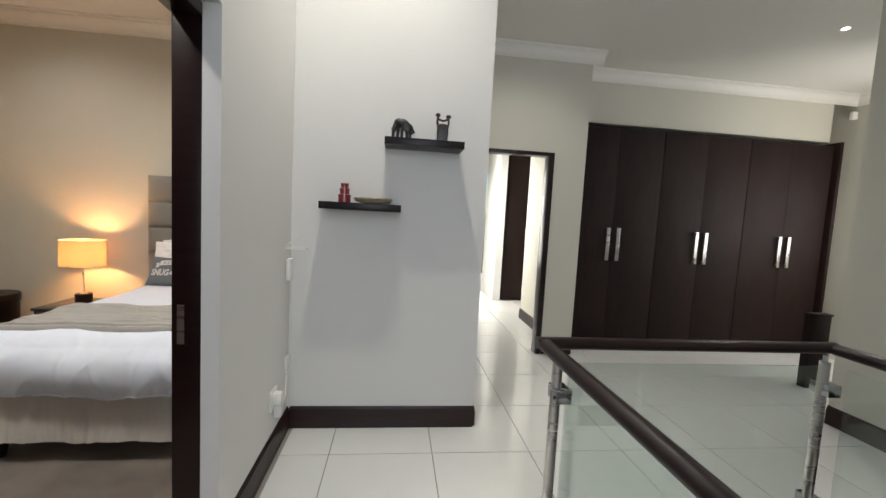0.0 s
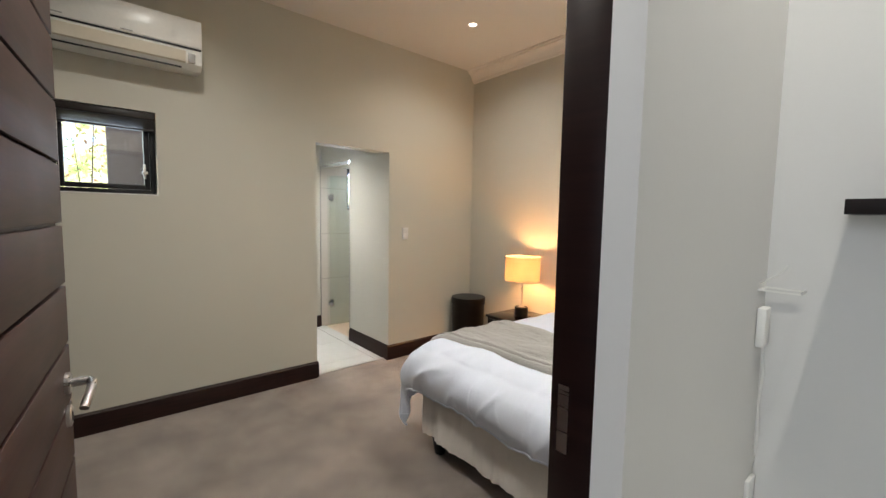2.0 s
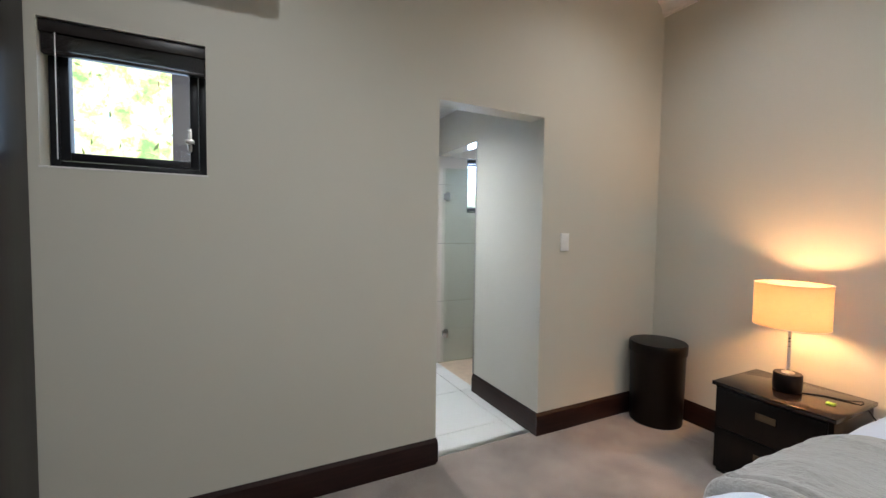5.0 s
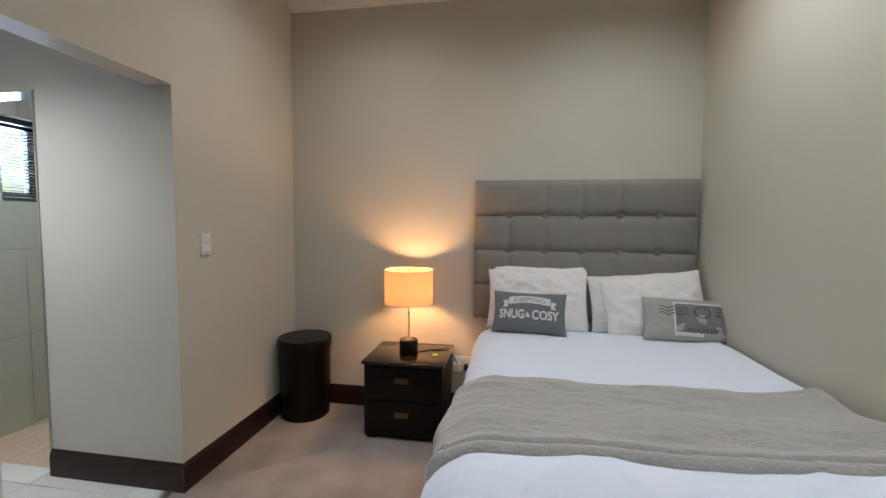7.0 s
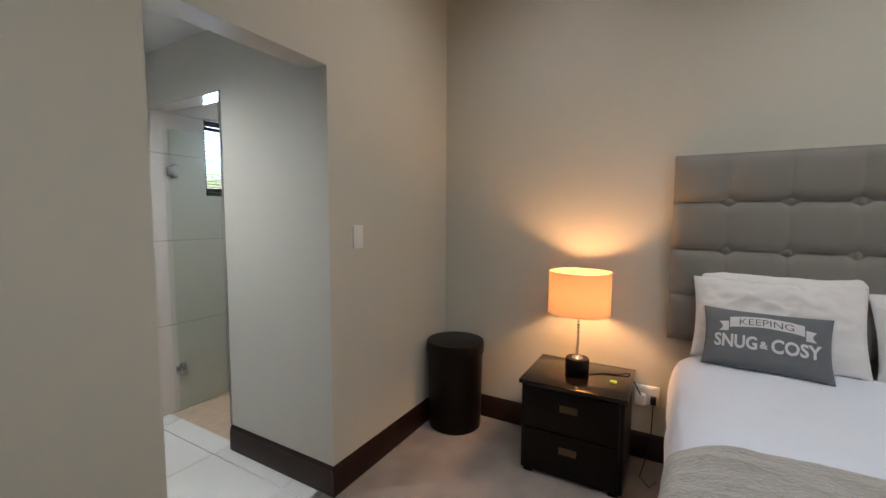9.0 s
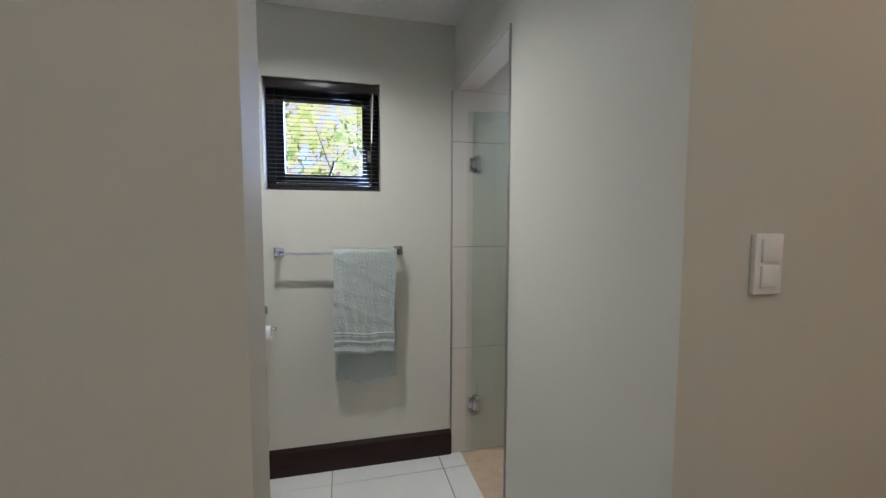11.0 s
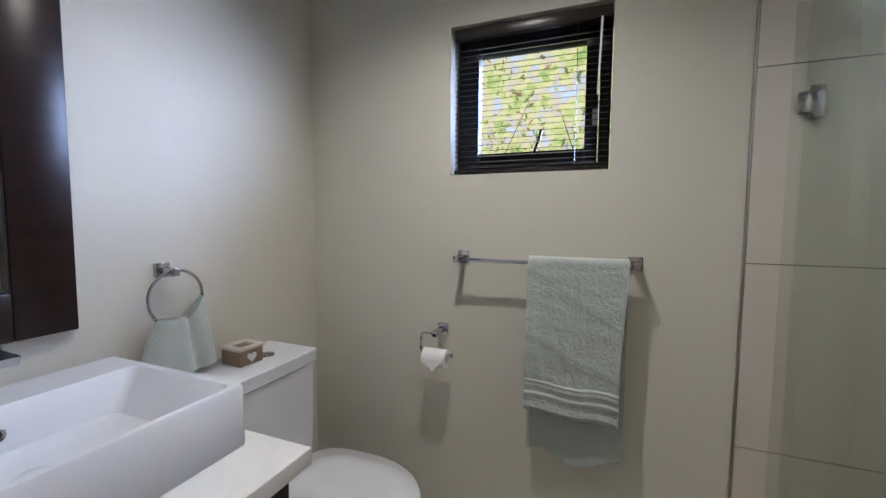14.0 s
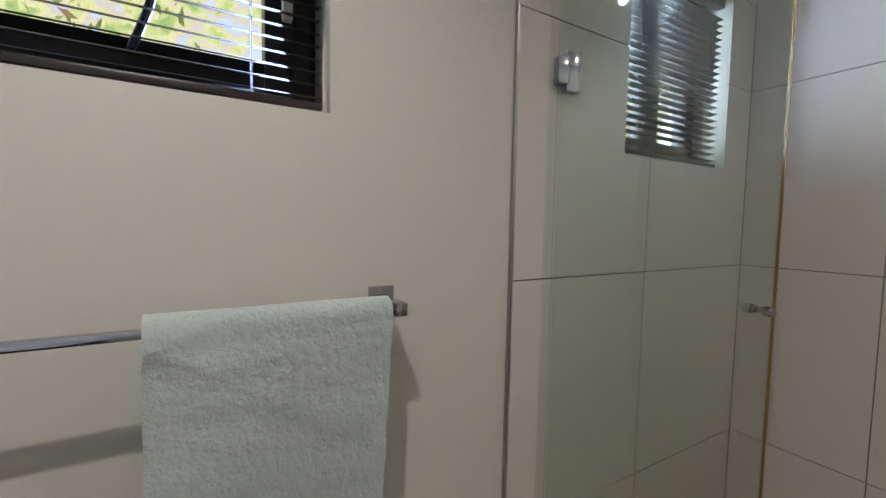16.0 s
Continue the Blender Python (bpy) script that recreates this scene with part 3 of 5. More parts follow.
w1 = window("window_1", -3.905, 0.615, 1.157, 1.592, 2.148, "small black aluminium window high on the bedroom wall", 0.03, 0.032)
b = bmesh.new()
box(b, -3.875, -3.862, 1.085, 1.10, 1.70, 1.80, 0.003)
box(b, -3.862, -3.845, 1.075, 1.11, 1.73, 1.75, 0.003)
part("catch", b, STEEL, w1)
w2 = window("window_2", -5.525, 2.052, 2.636, 1.535, 2.098, "small black aluminium bathroom window with a casement stay", 0.04, 0.045)
b = bmesh.new()
tube(b, [(-5.49, 2.36, 1.60), (-5.475, 2.385, 1.66), (-5.47, 2.395, 1.70)], 0.006, 8)
part("window_stay", b, BLACK, w2)
part("catch", B((-5.496, -5.478, 2.575, 2.592, 1.70, 1.76, 0.003)), PLAST, w2)
w3 = window("window_3", -5.525, 3.412, 3.918, 1.547, 2.108, "small black aluminium window in the tiled shower wall", 0.03, 0.03)
part("mullion", B((-5.55, -5.497, 3.635, 3.70, 1.58, 2.075, 0.002)), BLACK, w3)
structure("sill_1", B((-3.878, -3.798, 0.605, 1.165, 1.584, 1.592, 0.002)), HALLP, "white plaster window sill", "window sill")


def blind(x, y0, y1, zt, zb, pitch, tilt, label, wand_y, cords, valance=0.045):
    t = thing("venetian_blind", (x, (y0 + y1) / 2, zb), label, "blind", "venetian blinds")
    part("headrail", B((x - 0.014, x + 0.014, y0 + 0.004, y1 - 0.004, zt - valance, zt - 0.004, 0.002)), SLATM, t)
    n = int((zt - valance - zb - 0.02) / pitch)
    ca, sa = math.cos(radians(tilt)), math.sin(radians(tilt))
    base = None
    for k in range(n):
        z = zb + 0.022 + pitch * k
        if base is None:
            b = bmesh.new()
            prof = [(-0.012, 0), (0, 0.0016), (0.012, 0), (0.012, -0.0007), (0, 0.0009), (-0.012, -0.0007)]
            prism(b, [(p * ca - q * sa, p * sa + q * ca) for p, q in prof], "y", y0 + 0.006, y1 - 0.006)
            base = part("slat", b, SLATM, t)
            base.location = (x, 0, z)
        else:
            o = base.copy()
            scene.collection.objects.link(o)
            o.parent, o.matrix_parent_inverse, o.location = t, base.matrix_parent_inverse, (x, 0, z)
    part("bottom_rail", B((x - 0.013, x + 0.013, y0 + 0.005, y1 - 0.005, zb, zb + 0.012, 0.002)), SLATM, t)
    for y in cords:
        b = bmesh.new()
        for dx in (-0.013, 0.013):
            tube(b, [(x + dx, y, zb + 0.01), (x + dx, y, zt - valance)], 0.0007, 5)
        part("cord", b, SLATM, t)
    if wand_y:
        b = bmesh.new()
        tube(b, [(x + 0.02, wand_y, zt - valance), (x + 0.024, wand_y - 0.008, zt - valance - 0.26)], 0.004, 6)
        part("wand", b, PLAST, t)
    return t


blind(-5.436, 2.058, 2.634, 2.096, 1.539, 0.0215, -15, "dark brown venetian blind with open slats over the bathroom window", 2.60, (2.16, 2.52))
blind(-5.436, 3.414, 3.916, 2.106, 1.551, 0.0215, 8, "dark brown venetian blind with tilted slats over the shower window", None, (3.49, 3.84))
vb = thing("raised_blind", (-3.83, 0.885, 2.02), "dark brown venetian blind pulled up above the bedroom window", "blind")
part("headrail", B((-3.850, -3.812, 0.612, 1.158, 2.10, 2.146, 0.002)), SLATM, vb)
for k in range(12):
    part("slat", B((-3.845, -3.818, 0.617, 1.153, 2.040 + 0.0048 * k, 2.0425 + 0.0048 * k)), SLATM, vb)
part("bottom_rail", B((-3.845, -3.817, 0.617, 1.153, 2.022, 2.036, 0.002)), SLATM, vb)
b = bmesh.new()
tube(b, [(-3.812, 0.66, 2.10), (-3.808, 0.66, 1.62)], 0.002, 6)
part("cord", b, PLAST, vb)


# ---- switches and sockets ----
sw = thing("light_switch", (-3.79, 3.25, 1.29), "white two-rocker light switch on the cream wall", "light switch")
part("plate", B((-3.80, -3.788, 3.215, 3.285, 1.235, 1.355, 0.003)), SOCKM, sw)
part("rocker", B((-3.788, -3.783, 3.228, 3.272, 1.30, 1.345, 0.0015)), SOCKM, sw)
part("rocker", B((-3.788, -3.784, 3.228, 3.272, 1.25, 1.292, 0.0015)), SOCKM, sw)
so = thing("wall_socket", (-2.45, 4.19, 0.40), "white double wall socket with a plug beside the bed", "socket")
part("plate", B((-2.525, -2.395, 4.188, 4.20, 0.325, 0.435, 0.003)), SOCKM, so)
part("rocker", B((-2.50, -2.475, 4.184, 4.188, 0.41, 0.425)), SOCKM, so)
part("rocker", B((-2.44, -2.415, 4.184, 4.188, 0.41, 0.425)), SOCKM, so)
pl = thing("plug_adapter", (-2.49, 4.15, 0.36), "white plug-in adapter in the wall socket", "plug")
part("body", B((-2.52, -2.465, 4.135, 4.183, 0.335, 0.395, 0.006)), PLAST, pl)
b = bmesh.new()
tube(b, [(-2.49, 4.14, 0.395), (-2.51, 4.11, 0.45), (-2.55, 4.08, 0.53), (-2.60, 4.04, 0.525), (-2.68, 4.02, 0.524), (-2.75, 3.96, 0.524)], 0.0035, 6)
single("lamp_cord", b, BLACK, "thin black lamp cord lying over the nightstand", "cable")
b = bmesh.new()
box(b, -2.44, -2.41, 4.14, 4.184, 0.345, 0.385, 0.005)
tube(b, [(-2.425, 4.145, 0.36), (-2.425, 4.12, 0.30), (-2.43, 4.10, 0.12), (-2.46, 4.05, 0.02), (-2.47, 3.98, 0.006), (-2.42, 3.9, 0.006), (-2.39, 3.97, 0.006)], 0.003, 6)
single("black_plug", b, BLACK, "black plug with a cord hanging to the carpet", "plug")

# ---- nightstand, lamp, bin ----
ns = thing("nightstand", (-2.80, 3.95, 0), "glossy dark wenge nightstand with two drawers", "nightstand")
part("body", B((-3.055, -2.535, 3.735, 4.175, 0.02, 0.50, 0.003)), BLACKW, ns)
part("tabletop", B((-3.068, -2.522, 3.715, 4.18, 0.50, 0.522, 0.003)), mat("glossy_wenge_top", (0.006, 0.004, 0.0035), 0.12, coat=0.2, var=0.1), ns)
for z0, z1 in ((0.045, 0.262), (0.268, 0.490)):
    d = part("drawer", B((-3.035, -2.555, 3.719, 3.735, z0, z1, 0.002)), BLACKW, ns)
    zc = z1 - 0.085
    part("handle", B((-2.845, -2.755, 3.714, 3.719, zc + 0.014, zc + 0.018), (-2.845, -2.755, 3.714, 3.719, zc - 0.018, zc - 0.014), (-2.845, -2.838, 3.714, 3.719, zc - 0.014, zc + 0.014), (-2.762, -2.755, 3.714, 3.719, zc - 0.014, zc + 0.014),
                     (-2.838, -2.762, 3.7175, 3.719, zc - 0.014, zc + 0.014)), mat("tarnished_brass", (0.12, 0.085, 0.05), 0.4, metal=0.8), d)
for x in (-3.04, -2.60):
    for y in (3.74, 4.12):
        part("foot", B((x, x + 0.05, y, y + 0.05, 0, 0.02)), BLACK, ns)
lp = thing("bedside_lamp", (-2.806, 3.94, 0.522), "lit bedside lamp with an orange linen drum shade on the nightstand", "lamp")
def at(x, y, z=0.0):
    return Matrix.Translation((x, y, z))
b = bmesh.new()
lathe(b, [(0.0, 0.523), (0.062, 0.523), (0.064, 0.530), (0.064, 0.612), (0.060, 0.618), (0.0, 0.618)], at(-2.806, 3.94), 40)
part("base", b, BLACKW, lp)
b = bmesh.new()
lathe(b, [(0.030, 0.618), (0.026, 0.625), (0.010, 0.632), (0.0065, 0.640), (0.0065, 1.06), (0.0, 1.062)], at(-2.806, 3.94), 24)
part("stem", b, STEEL, lp)
b = bmesh.new()
rr = [[b.verts.new((-2.806 + 0.165 * math.cos(2 * math.pi * k / 64), 3.94 + 0.165 * math.sin(2 * math.pi * k / 64), z)) for k in range(64)] for z in (0.875, 1.105)]
for k in range(64):
    b.faces.new((rr[0][k], rr[0][(k + 1) % 64], rr[1][(k + 1) % 64], rr[1][k]))
sh = part("shade", b, SHADE, lp, "orange glowing linen drum shade", smooth=60)
b = bmesh.new()
for z in (0.875, 1.105):
    tube(b, [(-2.806 + 0.1655 * math.cos(2 * math.pi * k / 48), 3.94 + 0.1655 * math.sin(2 * math.pi * k / 48), z) for k in range(48)], 0.0022, 6, True)
for k in range(3):
    a = 2 * math.pi * k / 3
    tube(b, [(-2.806, 3.94, 1.04), (-2.806 + 0.165 * math.cos(a), 3.94 + 0.165 * math.sin(a), 1.04)], 0.0015, 5)
part("shade_ring", b, STEEL, lp)
b = bmesh.new()
box(b, -2.63, -2.595, 3.90, 3.925, 0.523, 0.533, 0.003)
single("green_earplug", b, mat("lime_plastic", (0.35, 0.6, 0.08), 0.5), "small lime green thing on the nightstand", "trinket")
bn = thing("bin", (-3.61, 4.00, 0), "round dark brown lidded laundry bin in the bedroom corner", "bin")
b = bmesh.new()
lathe(b, [(0.0, 0.0), (0.168, 0.0), (0.174, 0.006), (0.179, 0.30), (0.182, 0.520), (0.0, 0.520)], at(-3.61, 4.00), 48)
part("body", b, BLACKW, bn)
b = bmesh.new()
lathe(b, [(0.190, 0.508), (0.191, 0.572), (0.186, 0.580), (0.0, 0.583)], at(-3.61, 4.00), 48)
part("lid", b, BLACKW, bn)

# ---- bed ----
NZ = lambda x, y, z=0.0: noise.noise(Vector((x, y, z)))
bed = thing("bed", (-1.60, 3.2, 0), "double bed base and mattress with a cream valance and dark feet", "bed")
BX0, BX1, BY0, BY1 = -2.30, -0.905, 2.34, 4.12
part("base", B((BX0 + 0.02, BX1, BY0 + 0.02, BY1, 0.136, 0.38, 0.01)), VALAN, bed)
part("mattress", B((BX0, BX1, BY0, BY1, 0.382, 0.655, 0.05, 4)), LINEN, bed)
for x, y in ((BX0 + 0.10, BY0 + 0.08), (BX1 - 0.10, BY0 + 0.08), (BX0 + 0.10, BY1 - 0.10), (BX1 - 0.10, BY1 - 0.10)):
    b = bmesh.new()
    lathe(b, [(0.0, 0.0), (0.034, 0.0), (0.043, 0.05), (0.052, 0.11), (0.052, 0.135), (0.0, 0.135)], at(x, y), 20)
    part("foot", b, BLACK, bed)


def crease(x, y, k=0):
    """Soft ridges that run slantwise, as creases in cloth do."""
    out = 0.0
    for i, (ang, sc, amp) in enumerate(((0.6, 3.2, 1.0), (-0.5, 4.4, 0.8), (1.3, 6.5, 0.5), (0.1, 9.0, 0.3))):
        u, v = x * math.cos(ang) + y * math.sin(ang), -x * math.sin(ang) + y * math.cos(ang)
        r = NZ(u * sc * 0.35 + 5 * i, v * sc, k + i * 3)
        out += amp * (1 - min(1, abs(r) * 5.0)) ** 2
    return out


def ring_path(s):
    """Round the free sides of the bed: from the head along the west side, round the corner, along the foot."""
    L1, L2 = BY1 - BY0, BX1 - BX0
    d = s * (L1 + L2)
    r = 0.05
    if d < L1 - r:
        return BX0, BY1 - d, -1.0, 0.0
    if d < L1 + r:
        a = (d - (L1 - r)) / (2 * r) * math.pi / 2
        return BX0 + r - r * math.cos(a), BY0 + r - r * math.sin(a), -math.cos(a), -math.sin(a)
    return BX0 + d - L1, BY0, 0.0, -1.0


def valance(u, v):
    x, y, nx, ny = ring_path(u)
    s, h = u * 34, v
    w = (0.003 + 0.022 * (1 - h)) * (0.7 * math.sin(s * 1.5 + 4 * NZ(s * 0.35, 1)) * (0.5 + NZ(s * 0.3, 9)) + 1.1 * NZ(s * 1.2, h * 0.6, 4) + 0.5 * NZ(s * 3.1, h * 1.5, 7)) + 0.012 * (1 - h)
    z = 0.135 + 0.27 * h + 0.012 * NZ(s * 0.5, 7) * (1 - h)
    return x + nx * (0.008 + w), y + ny * (0.008 + w), z


b = bmesh.new()
grid(b, 520, 8, valance, 0.003)
part("valance", b, VALAN, bed, "gathered cream valance", smooth=80)


def hb_height(u, v, nu=6, nv=4):
    fu, fv = (u * nu) % 1, (v * nv) % 1
    du, dv = min(fu, 1 - fu), min(fv, 1 - fv)
    eu, ev = min(u, 1 - u) * nu, min(v, 1 - v) * nv
    puff = 0.036 * (1 - math.exp(-dv * 15)) * (0.52 + 0.48 * (1 - math.exp(-du * 7 * (0.40 + 1.6 * dv))))
    if eu > 0.45 and ev > 0.45:
        r = math.hypot(du, dv)
        puff -= 0.025 * math.exp(-(r / 0.13) ** 2)
    puff *= (1 - math.exp(-min(eu, ev) * 14))
    return puff


hb = thing("headboard", (-1.64, 4.14, 0.75), "tall grey upholstered headboard with tufted buttons", "headboard")
HX0, HX1, HZ0, HZ1, HY = -2.375, -0.905, 0.745, 1.728, 4.135
b = bmesh.new()
grid(b, 180, 120, lambda u, v: (HX0 + u * (HX1 - HX0), HY + 0.012 - hb_height(u, v), HZ0 + v * (HZ1 - HZ0)))
part("panel", b, HEADB, hb, smooth=80)
part("backing", B((HX0 + 0.002, HX1 - 0.002, HY + 0.0125, 4.199, HZ0 + 0.002, HZ1 - 0.002, 0.006)), HEADB, hb)
for i in range(1, 6):
    for j in range(1, 4):
        x, z = HX0 + i * (HX1 - HX0) / 6, HZ0 + j * (HZ1 - HZ0) / 4
        b = bmesh.new()
        lathe(b, [(0.0, 0.0), (0.015, 0.001), (0.012, 0.006), (0.0, 0.009)], Matrix.Translation((x, HY + 0.013 - 0.002, z)) @ Matrix.Rotation(radians(90), 4, "X"), 12)
        part("button", b, HEADB, hb)


# duvet: a sheet over top, west side and foot
DX, DY, DT = BX0 - 0.015, BY0 - 0.02, 0.722
def duvet(u, v):
    """u from the wall side to the hem on the west, v from the head to the hem at the foot."""
    W, L, HW, HF = BX1 - 0.012 - DX, 4.05 - DY, 0.33, 0.26
    a, c = u * (W + HW), v * (L + HF)
    x, y, z = BX1 - 0.012 - min(a, W), 4.05 - min(c, L), DT
    da, dc = max(0, a - W), max(0, c - L)
    q = NZ(x * 2.2, y * 2.2, 3) * 0.010 + NZ(x * 7 + 3, y * 5, 1) * 0.004
    z += q + 0.030 * max(0.0, min(1.0, (x + 1.22) / 0.28)) ** 2 + 0.0045 * crease(x * 0.7, y * 0.7, 5) * (1.6 if y < 2.6 else 0.35) + 0.006 * NZ(x * 4 + y * 6, y * 3 - x * 2, 12) * (1 if y < 2.6 else 0.3)
    ea, ec = max(0.0, 1 - (W - a) / 0.13) if a < W else 1.0, max(0.0, 1 - (L - c) / 0.13) if c < L else 1.0
    z -= 0.05 * ea ** 2 + 0.05 * ec ** 2 - 0.03 * ea * ec
    hang = max(da, dc)
    corner = min(da, dc)
    hem = 1 + 0.13 * NZ(u * 7, v * 7, 9)
    k = 1 - math.exp(-hang / 0.035)
    side = da / HW if da >= dc else dc / HF
    z -= (hang * 0.97 + 0.75 * min(corner, 0.25)) * hem * (1 if hang > 0 else 0)
    s = (y * 3.0 if da >= dc else x * 3.0 + 11) + 1.6 * hang
    fold = (0.6 * math.sin(s * 2.3 + 3 * NZ(s * 0.5, 2)) + 0.8 * NZ(s * 1.3, hang * 2, 4) + 0.3 * NZ(s * 3.0, hang * 6, 8)) * 0.022 * min(1, hang / 0.12) * (1.2 - 0.5 * side)
    out = 0.045 * k + 0.026 * crease(0.7 * (x + (y if dc <= da else 0)) + 0.5 * hang, 0.8 * z + hang - 0.5 * x, 2) * min(1, hang / 0.05) + fold * 0.7 + 0.055 * math.sin(min(1, side) * math.pi) + 0.02 * hang + 0.012 * NZ(x * 5 + y * 3, y * 4 - hang * 7, 6)
    if da > 0 and dc <= 0:
        out *= 0.7 - 0.35 * min(1.0, max(0.0, (y - 2.35) / 0.5))
    if da > 0 or dc > 0:
        t = math.atan2(dc, da) if hang > 0 else 0
        x -= out * math.cos(t)
        y -= out * math.sin(t) * 0.9
    if y > 3.95:
        z -= (y - 3.95) * 0.2
    return x, y, z


b = bmesh.new()
grid(b, 190, 240, duvet, 0.012)
dv = thing("duvet", (-1.6, 3.1, 0.72), "rumpled white cotton duvet spread over the bed", "duvet")
part("cover", b, LINEN, dv, smooth=80)
b = bmesh.new()
tube(b, [duvet(k / 150, 0.998) for k in range(150)] + [duvet(0.998, 1 - k / 150) for k in range(1, 150)], 0.006, 8)
part("hem", b, LINEN, dv, "stitched duvet hem", smooth=80)


def throw(u, v):
    """u from the wall to the hem on the west, v from the head side to the foot side."""
    y0, y1 = 3.04, 2.44
    W, H = BX1 - 0.014 - DX, 0.40
    a = u * (W + H)
    y1 += 0.03 + 0.05 * (1 - a / (W + H))
    y = y0 + (y1 - y0) * v
    y += 0.02 * NZ(a * 2, 5) * (0.4 + v) + (0.05 * max(0, a - W) * (0.5 - v))
    x = BX1 - 0.014 - min(a, W)
    q = NZ(x * 2.2, y * 2.2, 3) * 0.010 + NZ(x * 7 + 3, y * 5, 1) * 0.004
    z = DT + 0.024 + 0.030 * max(0.0, min(1.0, (x + 1.22) / 0.28)) ** 2 + q + 0.006 * NZ(x * 4 + y * 6, y * 3 - x * 2, 12) * 0.6 + 0.0025 + 0.006 * math.sin((v * 4 + 0.5 * NZ(a * 3, 2)) * 3) * (1 if a < W else 0)
    ea = max(0.0, 1 - (W - a) / 0.15) if a < W else 1.0
    z -= 0.045 * ea ** 2
    da = max(0, a - W)
    roll = math.exp(-((1 - v) / 0.035) ** 2) + math.exp(-(v / 0.035) ** 2)
    z += 0.016 * math.exp(-((1 - v) / 0.09) ** 2) - 0.030 * math.exp(-((1 - v) / 0.018) ** 2) - 0.012 * math.exp(-(v / 0.03) ** 2)
    z += 0.010 * NZ(x * 2.0 + y * 5, y * 7, 21)
    if da > 0:
        k = 1 - math.exp(-da / 0.035)
        s = y * 5.2
        fold = (0.6 * math.sin(s * 2.3 + 3 * NZ(s * 0.5, 2)) + 0.8 * NZ(s * 1.3, da * 2, 4)) * 0.024 * min(1, da / 0.12) * 1.3
        x -= 0.060 * k + fold + 0.035 * da + 0.006
        z -= da * (0.96 + 0.05 * NZ(v * 5, 3))
    z += 0.0040 * NZ(x * 8, y * 26, 3) + 0.0012 * NZ(x * 30, y * 50, 7) + 0.0035 * crease(x * 0.9, y * 1.6, 14)
    return x, y, z


tv = thing("throw", (-1.6, 2.75, 0.74), "soft grey fleece throw folded across the bed", "throw")
b = bmesh.new()
grid(b, 330, 130, throw, 0.014)
part("fleece", b, THROW, tv, smooth=80)
b = bmesh.new()
tube(b, [Vector(throw(k / 160, 0.995)) + Vector((0, -0.004, -0.010 + 0.002 * NZ(k * 0.2, 4))) for k in range(161)], 0.024, 12)
part("rolled_edge", b, THROW, tv, "thick rolled fleece edge", smooth=80)


def cushion(w, h, t, seed, nx=44, ny=30, crumple=0.006, flange=0.0, cr=0.0):
    """A stuffed cushion in the x, z plane, its face to -y, standing on z 0."""
    b = bmesh.new()
    def f(side):
        def g(u, v):
            a, c = 2 * u - 1, 2 * v - 1
            e = max(0.0, (1 - abs(a) ** 2.6)) ** 0.55 * max(0.0, (1 - abs(c) ** 2.6)) ** 0.55
            pin = 1 - 0.055 * (1 - abs(a) ** 2) * abs(c) ** 3
            pin2 = 1 - 0.05 * (1 - abs(c) ** 2) * abs(a) ** 3
            k = crumple * (NZ(a * 2.5 + seed, c * 2.5, side) + 0.6 * NZ(a * 6, c * 5 + seed, side))
            edge = (1 - e)
            k += cr * (crease(a * 0.32 * w / 0.66 + seed, c * 0.3, seed + side) - 0.5) * (0.4 + 0.6 * e)
            k += 0.5 * crumple * edge * NZ(a * 9 + seed, c * 9, 3)
            return a * w / 2 * pin2, -side * (t / 2 * e + k * e * 2), h / 2 + c * h / 2 * pin + k * 0.4
        return g
    grid(b, nx, ny, f(1))
    t2 = bmesh.new()
    grid(t2, nx, ny, f(-1))
    bmesh.ops.reverse_faces(t2, faces=t2.faces)
    add(b, t2)
    bmesh.ops.remove_doubles(b, verts=b.verts, dist=0.0008)
    return b


def put_cushion(name, w, h, t, seed, m, material, label, group, category):
    b = cushion(w, h, t, seed, 80, 56, crumple=0.010, cr=0.006)
    b.transform(m)
    return single(name, b, material, label, category, group, smooth=80)


def lean(x, y, z, back, turn=0.0, tilt=0.0):
    return Matrix.Translation((x, y, z)) @ Matrix.Rotation(radians(turn), 4, "Z") @ Matrix.Rotation(radians(-back), 4, "X") @ Matrix.Rotation(radians(tilt), 4, "Y")


PG = "bed pillows"
put_cushion("pillow", 0.66, 0.42, 0.13, 1, lean(-1.92, 4.045, 0.725, 12, 0, 0), PILLW, "crumpled white pillow against the headboard", PG, "pillow")
put_cushion("pillow", 0.66, 0.40, 0.12, 2, lean(-1.94, 3.95, 0.725, 20, 2, 1), PILLW, "crumpled cream white pillow behind the grey cushion", PG, "pillow")
put_cushion("pillow", 0.66, 0.39, 0.13, 3, lean(-1.245, 4.045, 0.722, 12, 0, -5), PILLW, "white pillow standing close against the headboard", PG, "pillow")
put_cushion("pillow", 0.62, 0.40, 0.14, 4, lean(-1.185, 3.93, 0.728, 20, -4, -8), PILLW, "plump cream pillow leaning near the wall", PG, "pillow")

cg = thing("slogan_cushion", (-1.99, 3.83, 0.73), "small dark grey cushion with white lettering on the bed", "cushion", "scatter cushions")
CM = lean(-2.000, 3.82, 0.728, 26, -3, 1)
b = cushion(0.465, 0.275, 0.10, 5, crumple=0.002)
b.transform(CM)
part("cover", b, CUSHG, cg, smooth=80)


